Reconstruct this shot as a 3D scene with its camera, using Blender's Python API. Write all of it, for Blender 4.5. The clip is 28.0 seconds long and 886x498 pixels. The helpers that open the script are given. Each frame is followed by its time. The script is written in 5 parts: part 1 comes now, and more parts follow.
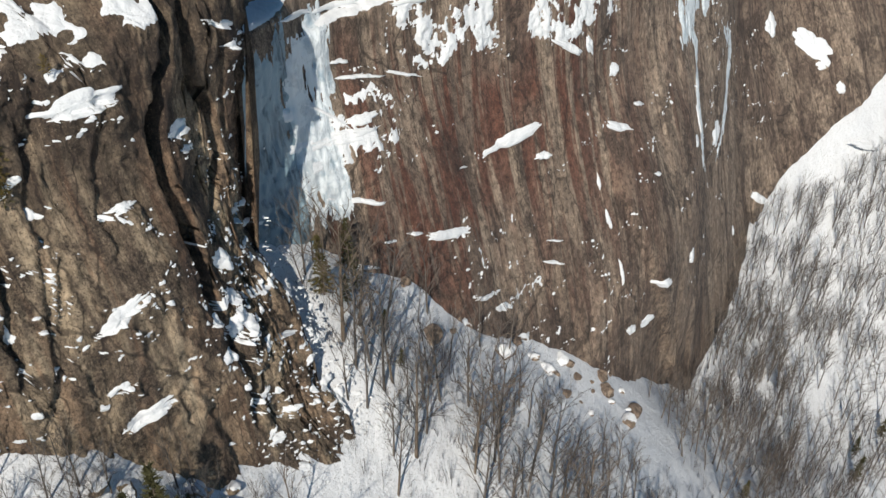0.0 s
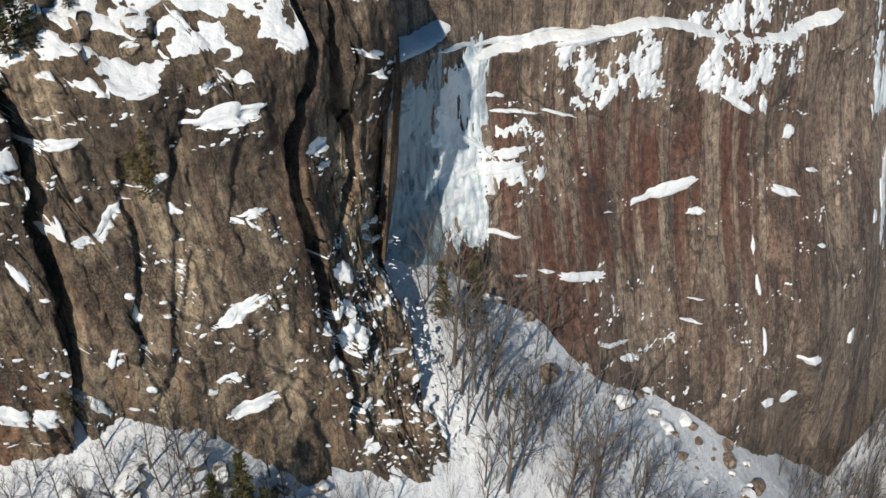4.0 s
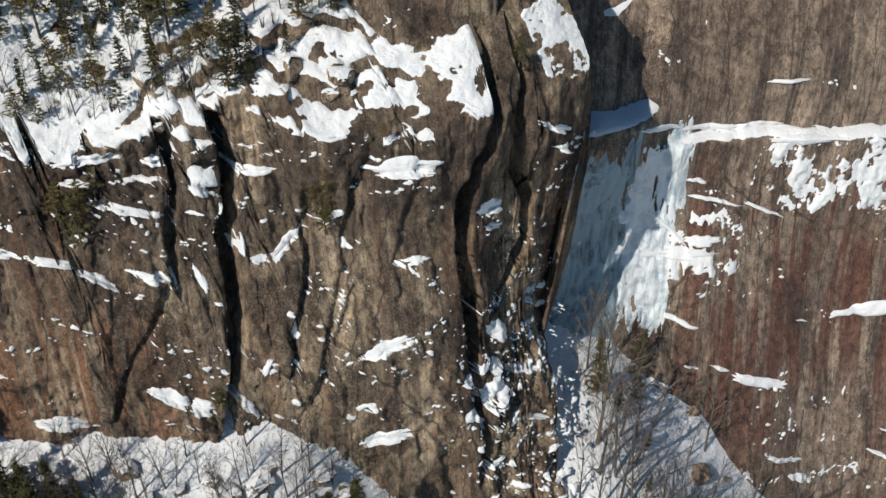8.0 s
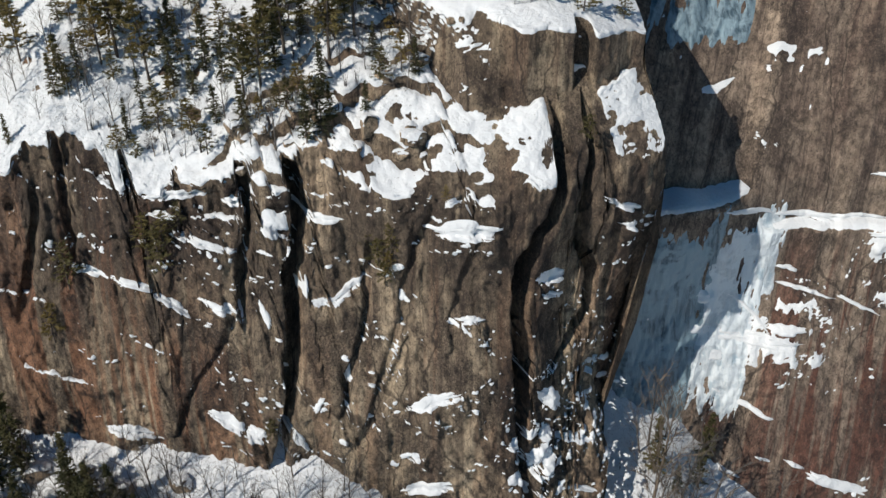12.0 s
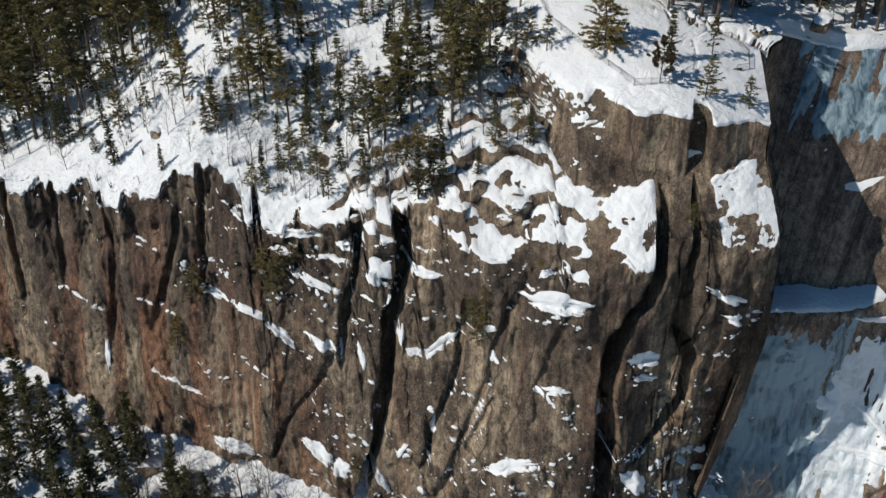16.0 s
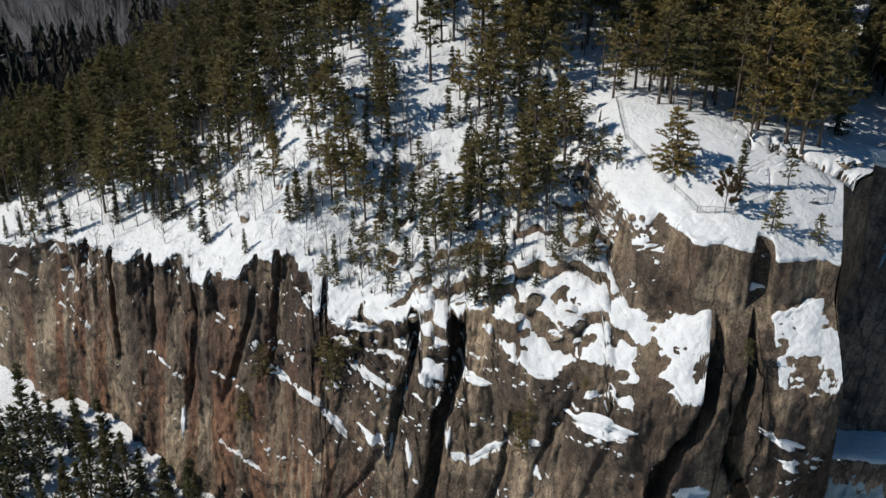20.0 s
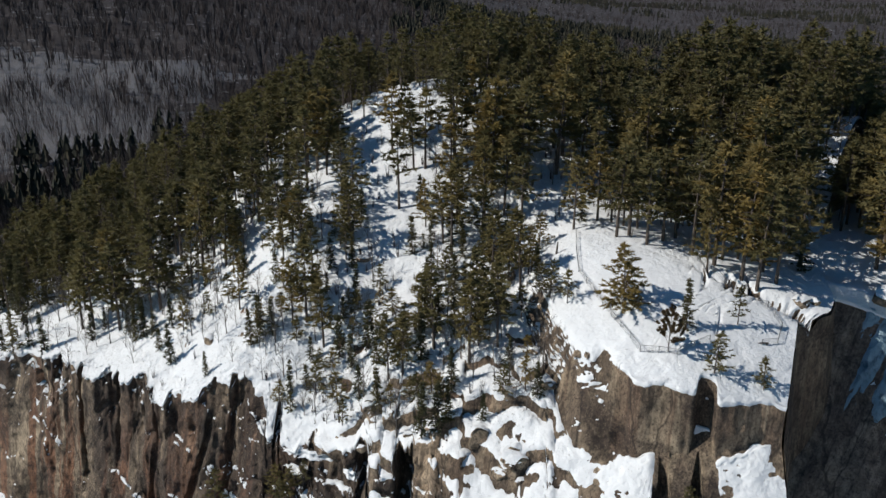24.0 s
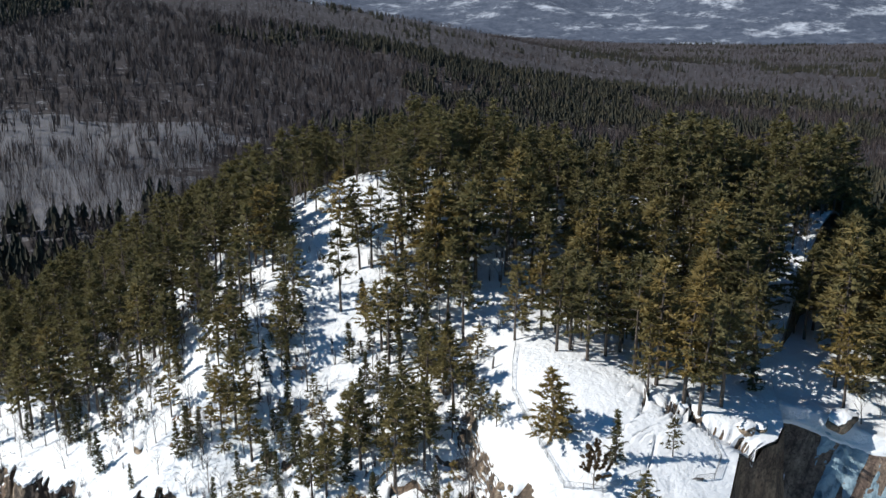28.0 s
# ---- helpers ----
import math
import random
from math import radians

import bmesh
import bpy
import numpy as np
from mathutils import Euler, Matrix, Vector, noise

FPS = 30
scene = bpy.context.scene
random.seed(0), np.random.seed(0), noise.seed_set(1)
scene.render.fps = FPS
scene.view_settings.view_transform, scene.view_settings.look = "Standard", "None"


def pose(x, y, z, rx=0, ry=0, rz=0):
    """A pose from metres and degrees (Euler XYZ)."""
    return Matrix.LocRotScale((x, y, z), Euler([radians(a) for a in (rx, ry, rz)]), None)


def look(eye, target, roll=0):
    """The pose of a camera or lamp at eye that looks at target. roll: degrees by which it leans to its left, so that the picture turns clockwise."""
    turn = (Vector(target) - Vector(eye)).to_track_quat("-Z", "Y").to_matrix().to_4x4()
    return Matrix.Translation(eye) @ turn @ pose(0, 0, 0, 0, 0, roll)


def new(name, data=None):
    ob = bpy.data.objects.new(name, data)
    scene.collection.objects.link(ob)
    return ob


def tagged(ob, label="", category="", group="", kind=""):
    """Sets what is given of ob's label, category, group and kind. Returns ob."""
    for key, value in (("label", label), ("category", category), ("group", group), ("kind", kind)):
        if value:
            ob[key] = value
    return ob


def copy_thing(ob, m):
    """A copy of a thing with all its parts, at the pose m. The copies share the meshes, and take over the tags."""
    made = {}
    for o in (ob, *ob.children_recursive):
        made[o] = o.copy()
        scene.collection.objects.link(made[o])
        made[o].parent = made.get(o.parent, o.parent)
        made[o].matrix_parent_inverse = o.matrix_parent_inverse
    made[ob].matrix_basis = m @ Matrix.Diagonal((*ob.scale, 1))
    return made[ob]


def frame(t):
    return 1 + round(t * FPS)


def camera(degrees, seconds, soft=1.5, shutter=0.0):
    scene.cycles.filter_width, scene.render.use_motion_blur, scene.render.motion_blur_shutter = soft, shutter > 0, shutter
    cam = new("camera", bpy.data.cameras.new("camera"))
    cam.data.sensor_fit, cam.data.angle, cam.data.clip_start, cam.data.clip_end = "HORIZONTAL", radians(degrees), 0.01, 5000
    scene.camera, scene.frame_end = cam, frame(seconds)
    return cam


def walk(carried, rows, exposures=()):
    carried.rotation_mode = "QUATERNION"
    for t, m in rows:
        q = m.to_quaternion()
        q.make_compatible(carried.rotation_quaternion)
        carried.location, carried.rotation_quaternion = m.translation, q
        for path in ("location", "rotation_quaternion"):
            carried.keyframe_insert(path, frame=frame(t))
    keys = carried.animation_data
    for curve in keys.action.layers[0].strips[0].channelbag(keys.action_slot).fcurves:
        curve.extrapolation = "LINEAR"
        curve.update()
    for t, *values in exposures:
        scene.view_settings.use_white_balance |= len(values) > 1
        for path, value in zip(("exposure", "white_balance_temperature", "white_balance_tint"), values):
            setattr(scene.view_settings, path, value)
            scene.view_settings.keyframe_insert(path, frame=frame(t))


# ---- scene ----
cam = camera(51.86, 28.0)
PATH = [
    (0, (-50.66, -89.58, 126.97), (23.42, -62.00, 65.73), 0.09),
    (1, (-49.62, -91.75, 128.06), (22.92, -60.08, 66.95), 0.05),
    (2, (-48.58, -94.14, 129.04), (22.25, -58.24, 68.25), 0.03),
    (2.5, (-48.06, -95.35, 129.59), (21.64, -57.06, 68.95), -0.02),
    (4.5, (-44.87, -100.11, 132.09), (18.98, -51.46, 72.46), -0.01),
    (5, (-44.07, -101.20, 132.45), (18.01, -49.62, 73.40), -0.03),
    (6, (-42.09, -103.50, 133.63), (15.76, -46.31, 75.46), -0.05),
    (7, (-39.79, -105.88, 135.52), (13.35, -43.74, 77.95), -0.00),
    (8, (-37.00, -108.10, 137.00), (11.69, -41.75, 80.18), -0.03),
    (9, (-34.29, -109.96, 138.57), (10.96, -40.68, 82.41), 0.03),
    (10, (-31.44, -111.86, 139.73), (11.19, -40.29, 84.41), 0.01),
    (11, (-28.50, -113.69, 141.11), (10.74, -39.70, 86.47), 0.00),
    (12, (-25.58, -115.02, 142.70), (10.03, -38.84, 88.58), 0.05),
    (12.5, (-24.08, -115.62, 143.59), (9.58, -38.41, 89.70), -0.02),
    (14.5, (-17.67, -118.27, 146.31), (6.95, -36.71, 93.94), -0.09),
    (15, (-16.01, -118.66, 147.03), (6.13, -36.18, 95.01), -0.09),
    (16, (-12.25, -120.71, 146.87), (3.81, -35.65, 96.80), -0.13),
    (17, (-8.07, -121.48, 147.73), (1.33, -34.80, 98.77), -0.11),
    (17.5, (-6.21, -121.70, 148.23), (0.27, -34.42, 99.86), -0.07),
    (18, (-4.67, -121.72, 149.16), (-0.67, -33.79, 101.70), -0.05),
    (18.5, (-2.93, -121.76, 149.79), (-0.94, -33.11, 103.55), 0.01),
    (19, (-1.19, -121.52, 150.80), (-0.17, -32.37, 105.51), 0.03),
    (20, (2.03, -121.14, 152.59), (2.02, -30.99, 109.32), 0.06),
    (21, (5.72, -121.29, 153.15), (4.33, -29.80, 112.79), 0.12),
    (21.5, (7.40, -121.28, 153.55), (5.45, -29.20, 114.58), 0.11),
    (23.5, (14.61, -119.45, 156.39), (10.20, -25.67, 121.93), 0.10),
    (24, (16.52, -118.99, 156.83), (11.47, -24.75, 123.76), 0.09),
    (25, (20.17, -116.94, 158.32), (14.14, -22.01, 127.45), 0.02),
    (26, (23.77, -114.56, 160.29), (16.89, -19.05, 131.48), 0.01),
    (27, (27.31, -111.77, 162.38), (19.79, -16.06, 134.39), -0.01),
    (28, (30.87, -108.87, 164.70), (22.76, -13.27, 136.50), -0.02),
]
EXPOSURES = [(0, -0.20, 6450, 10), (8, -0.25, 6400, 10), (15, -0.33, 6250, 10), (20, -0.36, 6250, 10), (25, -0.25, 6100, 10), (28, 0.24, 6000, 10)]
walk(cam, [(t, look(eye, target, roll)) for t, eye, target, roll in PATH], EXPOSURES)

# ---------------------------------------------------------------- world and light
SUN_FROM = Vector((-0.96, -0.18, 0.88)).normalized()   # towards the sun
world = bpy.data.worlds.new("sky")
scene.world = world
world.use_nodes = True
wn = world.node_tree.nodes
sky = wn.new("ShaderNodeTexSky")
sky.sky_type, sky.sun_disc = "NISHITA", False
sky.sun_elevation = math.asin(SUN_FROM.z)
sky.sun_rotation = math.atan2(SUN_FROM.x, SUN_FROM.y)
sky.ozone_density, sky.dust_density, sky.altitude = 1.0, 0.1, 800
wn["Background"].inputs[1].default_value = 0.055
tint = wn.new("ShaderNodeMix")
tint.data_type, tint.blend_type = "RGBA", "MULTIPLY"
tint.inputs[0].default_value, tint.inputs[7].default_value = 1.0, (0.38, 0.90, 1.18, 1)   # clear winter air
world.node_tree.links.new(sky.outputs[0], tint.inputs[6])
world.node_tree.links.new(tint.outputs[2], wn["Background"].inputs[0])
sun = new("sun", bpy.data.lights.new("sun", "SUN"))
sun.data.energy, sun.data.angle, sun.data.color = 5.0, radians(0.53), (1.0, 0.94, 0.83)
sun.matrix_world = look((0, 0, 400), Vector((0, 0, 400)) - SUN_FROM)


# ---------------------------------------------------------------- materials
def material(name):
    m = bpy.data.materials.new(name)
    m.use_nodes = True
    nt = m.node_tree
    return m, nt.nodes, nt.links, nt.nodes["Principled BSDF"]


def ramp(nodes, links, source, stops):
    r = nodes.new("ShaderNodeValToRGB")
    while len(r.color_ramp.elements) < len(stops):
        r.color_ramp.elements.new(0.5)
    for e, (p, c) in zip(r.color_ramp.elements, stops):
        e.position, e.color = p, (*c, 1) if len(c) == 3 else (c[0],) * 3 + (1,)
    links.new(source, r.inputs[0])
    return r.outputs[0]


def tex(nodes, links, coords, scale, detail=6, rough=0.6, stretch=(1, 1, 1), distort=0.0):
    mp = nodes.new("ShaderNodeMapping")
    mp.inputs["Scale"].default_value = stretch
    links.new(coords, mp.inputs["Vector"])
    n = nodes.new("ShaderNodeTexNoise")
    n.inputs["Scale"].default_value, n.inputs["Detail"].default_value = scale, detail
    n.inputs["Roughness"].default_value, n.inputs["Distortion"].default_value = rough, distort
    links.new(mp.outputs[0], n.inputs["Vector"])
    return n.outputs[0]


def mix(nodes, links, fac, a, b, mode="MIX"):
    m = nodes.new("ShaderNodeMix")
    m.data_type, m.blend_type = "RGBA", mode
    for sock, v in ((m.inputs[0], fac), (m.inputs[6], a), (m.inputs[7], b)):
        if isinstance(v, bpy.types.NodeSocket):
            links.new(v, sock)
        elif isinstance(v, (int, float)):
            sock.default_value = v
        else:
            sock.default_value = (*v, 1)
    return m.outputs[2]


def bump(nodes, links, height, bsdf, strength, distance):
    b = nodes.new("ShaderNodeBump")
    b.inputs["Strength"].default_value, b.inputs["Distance"].default_value = strength, distance
    links.new(height, b.inputs["Height"])
    links.new(b.outputs[0], bsdf.inputs["Normal"])


def scaled(colour, k):
    return tuple(c * k for c in colour)


def rock_material(name, light, mid, dark, rust, rust_from, along, lichen_share, lines, rust_along, rust_up, stain_up):
    """Weathered granite: slabs of different tone, water streaks down the face, rust, lichen, fine cracks."""
    m, n, l, b = material(name)
    raw = n.new("ShaderNodeTexCoord").outputs["Object"]
    parts = n.new("ShaderNodeCombineXYZ")
    for k, axis in enumerate(((*along, 0), (along[1] * 0.12, -along[0] * 0.12, 0), (0, 0, 1))):
        dot = n.new("ShaderNodeVectorMath")
        dot.operation = "DOT_PRODUCT"
        dot.inputs[1].default_value = axis
        l.new(raw, dot.inputs[0])
        l.new(dot.outputs["Value"], parts.inputs[k])
    co = parts.outputs[0]          # along the face, into it, and up

    def cells(scale, bend, feature):
        soft = n.new("ShaderNodeTexNoise")
        soft.inputs["Scale"].default_value, soft.inputs["Detail"].default_value = 0.25, 4
        l.new(co, soft.inputs["Vector"])
        bent = n.new("ShaderNodeVectorMath")
        bent.operation = "MULTIPLY_ADD"
        bent.inputs[1].default_value = (bend, bend, bend * 2.5)
        l.new(soft.outputs[1], bent.inputs[0])
        l.new(co, bent.inputs[2])
        warp = n.new("ShaderNodeMapping")
        warp.inputs["Scale"].default_value = scale
        l.new(bent.outputs[0], warp.inputs["Vector"])
        v = n.new("ShaderNodeTexVoronoi")
        v.feature = feature
        v.inputs["Scale"].default_value = 1.0
        l.new(warp.outputs[0], v.inputs["Vector"])
        return v

    def times(a, c):
        t = n.new("ShaderNodeMath")
        t.operation = "MULTIPLY"
        l.new(a, t.inputs[0])
        l.new(c, t.inputs[1])
        return t.outputs[0]

    axes = n.new("ShaderNodeSeparateXYZ")
    l.new(co, axes.inputs[0])

    def share(axis, stops):
        """A factor that changes along the face or up it: stops (metres, factor)."""
        lo, hi = stops[0][0], stops[-1][0]
        r = n.new("ShaderNodeMapRange")
        r.inputs[1].default_value, r.inputs[2].default_value = lo, hi
        l.new(axes.outputs[axis], r.inputs[0])
        return ramp(n, l, r.outputs[0], [((p - lo) / (hi - lo), (f,)) for p, f in stops])

    pick = n.new("ShaderNodeSeparateColor")
    l.new(cells((0.11, 0.11, 0.034), 2.2, "F1").outputs["Color"], pick.inputs[0])
    base = ramp(n, l, pick.outputs[0], [(0.05, scaled(mid, 0.6)), (0.30, mid), (0.55, scaled(light, 0.85)), (0.90, scaled(light, 1.25))])
    soft = tex(n, l, raw, 0.16, 8, 0.66, (1, 1, 0.45), 0.2)
    base = mix(n, l, 0.48, base, ramp(n, l, soft, [(0.36, scaled(mid, 0.62)), (0.47, mid), (0.60, scaled(light, 1.1))]))
    streak = tex(n, l, co, 0.26, 6, 0.66, (1, 1, 0.03), 0.15)
    thin = tex(n, l, co, 1.7, 4, 0.62, (1, 1, 0.02))
    base = mix(n, l, ramp(n, l, streak, [(0.38, (lines,)), (0.47, (0.0,))]), base, scaled(dark, 1.2))
    base = mix(n, l, ramp(n, l, thin, [(0.36, (0.8 * lines,)), (0.45, (0.0,))]), base, scaled(dark, 1.0))
    base = mix(n, l, ramp(n, l, thin, [(0.55, (0.0,)), (0.68, (0.6 * lines,))]), base, scaled(light, 1.1))
    red = tex(n, l, co, 0.24, 5, 0.64, (1, 1, 0.02))
    zone = tex(n, l, co, 0.022, 3, 0.5)
    base = mix(n, l, times(ramp(n, l, red, [(rust_from, (0.0,)), (rust_from + 0.05, (0.9,))]), times(ramp(n, l, zone, [(0.40, (0.35,)), (0.50, (1.0,))]), times(share(0, rust_along), share(2, rust_up)))), base, rust)
    run = tex(n, l, co, 0.34, 6, 0.66, (1, 1, 0.05), 0.3)
    base = mix(n, l, times(ramp(n, l, run, [(0.38, (0.0,)), (0.48, (0.95,))]), share(2, stain_up)), base, scaled(dark, 0.7))
    # dark brown lichen: speckled all through, in patches with ragged edges
    where = tex(n, l, raw, 0.10, 9, 0.68, (1, 1, 0.6), 0.4)
    speck = tex(n, l, raw, 3.4, 7, 0.78, (1, 1, 0.8))
    base = mix(n, l, times(ramp(n, l, where, [(0.49 - lichen_share, (0.0,)), (0.545 - lichen_share, (0.95,))]), ramp(n, l, speck, [(0.38, (1.0,)), (0.60, (0.45,))])), base, scaled(dark, 0.72))
    base = mix(n, l, ramp(n, l, speck, [(0.40, (0.8,)), (0.47, (0.0,))]), base, scaled(dark, 0.6))
    base = mix(n, l, ramp(n, l, speck, [(0.57, (0.0,)), (0.66, (0.4,))]), base, scaled(light, 1.2))
    grain = tex(n, l, raw, 0.9, 7, 0.7, (1, 1, 0.6), 0.1)
    base = mix(n, l, 0.9, base, ramp(n, l, grain, [(0.36, (0.42,)), (0.50, (1.0,)), (0.64, (1.5,))]), "MULTIPLY")
    joint = cells((0.085, 0.085, 0.02), 2.6, "DISTANCE_TO_EDGE").outputs["Distance"]
    base = mix(n, l, ramp(n, l, joint, [(0.0, (0.7,)), (0.006, (0.6,)), (0.010, (0.0,))]), base, scaled(dark, 0.35))
    small = cells((0.5, 0.5, 0.16), 1.2, "DISTANCE_TO_EDGE").outputs["Distance"]
    base = mix(n, l, times(ramp(n, l, small, [(0.0, (0.7,)), (0.02, (0.0,))]), ramp(n, l, tex(n, l, raw, 0.2, 3, 0.5), [(0.48, (0.0,)), (0.56, (1.0,))])), base, scaled(dark, 0.5))
    l.new(base, b.inputs["Base Color"])
    b.inputs["Roughness"].default_value = 0.85
    h = n.new("ShaderNodeMath")
    h.operation = "MULTIPLY_ADD"
    h.inputs[1].default_value = 1.3
    l.new(grain, h.inputs[0])
    l.new(speck, h.inputs[2])
    g = n.new("ShaderNodeMath")
    g.operation = "MULTIPLY_ADD"
    g.inputs[1].default_value = 0.5
    l.new(thin, g.inputs[0])
    l.new(h.outputs[0], g.inputs[2])
    bump(n, l, g.outputs[0], b, 1.0, 0.30)
    return m


def ice_material(name, pale, deep):
    """Frozen water: pale curtains with darker blue ribs running down."""
    m, n, l, b = material(name)
    co = n.new("ShaderNodeTexCoord").outputs["Object"]
    rib = tex(n, l, co, 0.8, 6, 0.66, (1, 1, 0.12), 0.3)
    drift = tex(n, l, co, 0.14, 6, 0.62, (1, 1, 1.6), 0.3)
    base = ramp(n, l, rib, [(0.36, deep), (0.52, scaled(pale, 0.86)), (0.62, pale)])
    base = mix(n, l, ramp(n, l, drift, [(0.48, (0.0,)), (0.54, (1.0,))]), base, scaled(pale, 1.05))
    l.new(base, b.inputs["Base Color"])
    b.inputs["Roughness"].default_value = 0.4
    bump(n, l, rib, b, 0.9, 0.6)
    return m


def snow_material(name, tint=(0.77, 0.775, 0.78), dirt=0.0, lump=0.25):
    m, n, l, b = material(name)
    co = n.new("ShaderNodeTexCoord").outputs["Object"]
    wide = tex(n, l, co, 0.12, 4)
    fine = tex(n, l, co, 1.3, 7, 0.65)
    base = ramp(n, l, wide, [(0.3, tuple(c * 0.93 for c in tint)), (0.6, tint)])
    litter = tex(n, l, co, 2.6, 8, 0.8)
    base = mix(n, l, ramp(n, l, litter, [(0.60 - dirt, (0.0,)), (0.68 - dirt, (0.85,))]), base, (0.10, 0.075, 0.055))
    l.new(base, b.inputs["Base Color"])
    b.inputs["Roughness"].default_value = 0.7
    b.inputs["Subsurface Weight"].default_value = 0.0
    h = n.new("ShaderNodeMath")
    h.operation = "MULTIPLY_ADD"
    h.inputs[1].default_value = 2.5
    l.new(tex(n, l, co, 0.35, 3), h.inputs[0])
    l.new(fine, h.inputs[2])
    bump(n, l, h.outputs[0], b, 0.7, lump)
    return m


def plain(name, lo, hi, scale=1.0, rough=0.8, stretch=(1, 1, 1), by_object=0.0, metal=0.0, thin=0.0):
    m, n, l, b = material(name)
    co = n.new("ShaderNodeTexCoord").outputs["Object"]
    base = ramp(n, l, tex(n, l, co, scale, 6, 0.65, stretch), [(0.3, lo), (0.7, hi)])
    if by_object:
        info = n.new("ShaderNodeObjectInfo").outputs["Random"]
        base = mix(n, l, by_object, base, ramp(n, l, info, [(0.0, tuple(c * 0.8 for c in lo)), (0.5, hi), (1.0, (hi[0] * 1.9, hi[1] * 1.45, hi[2] * 0.9))]))
    l.new(base, b.inputs["Base Color"])
    b.inputs["Roughness"].default_value, b.inputs["Metallic"].default_value = rough, metal
    if thin:
        t = n.new("ShaderNodeBsdfTranslucent")
        l.new(base, t.inputs[0])
        x = n.new("ShaderNodeMixShader")
        x.inputs[0].default_value = thin
        l.new(b.outputs[0], x.inputs[1])
        l.new(t.outputs[0], x.inputs[2])
        l.new(x.outputs[0], n["Material Output"].inputs[0])
    return m


def island(name, stops, rough=0.85):
    """One tone for each loose piece of a joined mesh."""
    m, n, l, b = material(name)
    l.new(ramp(n, l, n.new("ShaderNodeNewGeometry").outputs["Random Per Island"], stops), b.inputs["Base Color"])
    b.inputs["Roughness"].default_value = rough
    return m


ROCK_L = rock_material("granite_brown", (0.45, 0.345, 0.23), (0.195, 0.141, 0.093), (0.052, 0.033, 0.025), (0.24, 0.105, 0.052), 0.49, (0.913, -0.407), -0.005, 0.6,
                       [(-90, 1.0), (-14, 1.0), (2, 0.4), (80, 0.3)], [(0, 0.6), (30, 1.0), (64, 1.0), (78, 0.5)], [(30, 0.1), (56, 0.15), (68, 0.7), (78, 0.85), (86, 0.1), (110, 0.1)])
ROCK_R = rock_material("granite_pink", (0.39, 0.295, 0.215), (0.20, 0.142, 0.106), (0.070, 0.049, 0.039), (0.125, 0.040, 0.024), 0.475, (0.735, -0.678), -0.04, 0.85,
                       [(40, 0.2), (72, 0.8), (84, 1.0), (136, 1.0), (160, 0.3), (300, 0.2)], [(-50, 0.15), (-8, 0.4), (12, 0.9), (52, 1.0), (58, 0.15), (100, 0.2)], [(-60, 0.35), (20, 0.15), (60, 0.2), (100, 0.3)])
SNOW = snow_material("snow")
SNOW_FOREST = snow_material("snow_with_litter", dirt=0.035, lump=0.4)
SNOW_TALUS = snow_material("snow_over_scree", (0.74, 0.745, 0.755), dirt=0.05, lump=0.3)
ICE = ice_material("ice", (0.66, 0.70, 0.72), (0.38, 0.47, 0.53))
# Ice for the shadowed gully: shade put into a darker, bluer colour.
SHADED_ICE = ice_material("shade_toned_ice", (0.24, 0.33, 0.38), (0.05, 0.09, 0.12))
BARK = plain("pine_bark", (0.045, 0.035, 0.028), (0.15, 0.115, 0.09), 3.0, 0.9, (1, 1, 0.3))
BARK_GREY = plain("hardwood_bark", (0.050, 0.043, 0.038), (0.155, 0.133, 0.117), 2.0, 0.9, (1, 1, 0.3), 0.3)
PINE = plain("pine_needles", (0.072, 0.066, 0.022), (0.20, 0.165, 0.062), 0.9, 0.75, by_object=0.4, thin=0.35)
SPRUCE = plain("spruce_needles", (0.034, 0.038, 0.015), (0.105, 0.098, 0.038), 0.9, 0.75, by_object=0.3, thin=0.3)
BROWN_LEAF = plain("withered_leaves", (0.075, 0.052, 0.024), (0.16, 0.105, 0.05), 1.2, 0.8, thin=0.4)
STEEL = plain("galvanised_steel", (0.16, 0.16, 0.16), (0.30, 0.30, 0.30), 4.0, 0.5, metal=0.6)
DARK_WOOD = plain("weathered_plank", (0.05, 0.04, 0.033), (0.11, 0.09, 0.075), 3.0, 0.85, (0.2, 1, 1))


# ---------------------------------------------------------------- fields of the terrain
def plate(points, smooth=1.0, unit=1.0):
    """A smooth sheet w(a, b) through points (a, b, w): thin plate with a plane."""
    p = np.array(points, float)
    p[:, :2] /= unit
    n = len(p)

    def phi(d2):
        return 0.5 * d2 * np.log(d2 + 1e-9)

    d2 = ((p[:, None, :2] - p[None, :, :2]) ** 2).sum(-1)
    m = np.zeros((n + 3, n + 3))
    m[:n, :n] = phi(d2) + smooth * 10 / unit**2 * np.eye(n)
    m[:n, n:] = np.c_[np.ones(n), p[:, :2]]
    m[n:, :n] = m[:n, n:].T
    w = np.linalg.solve(m, np.r_[p[:, 2], 0, 0, 0])

    def at(a, b):
        a, b = np.broadcast_arrays(np.asarray(a, float) / unit, np.asarray(b, float) / unit)
        out = w[n] + w[n + 1] * a + w[n + 2] * b
        for k in range(n):
            out = out + w[k] * phi((a - p[k, 0]) ** 2 + (b - p[k, 1]) ** 2)
        return out

    return at


LATTICE = np.random.RandomState(7).rand(64, 64, 64)


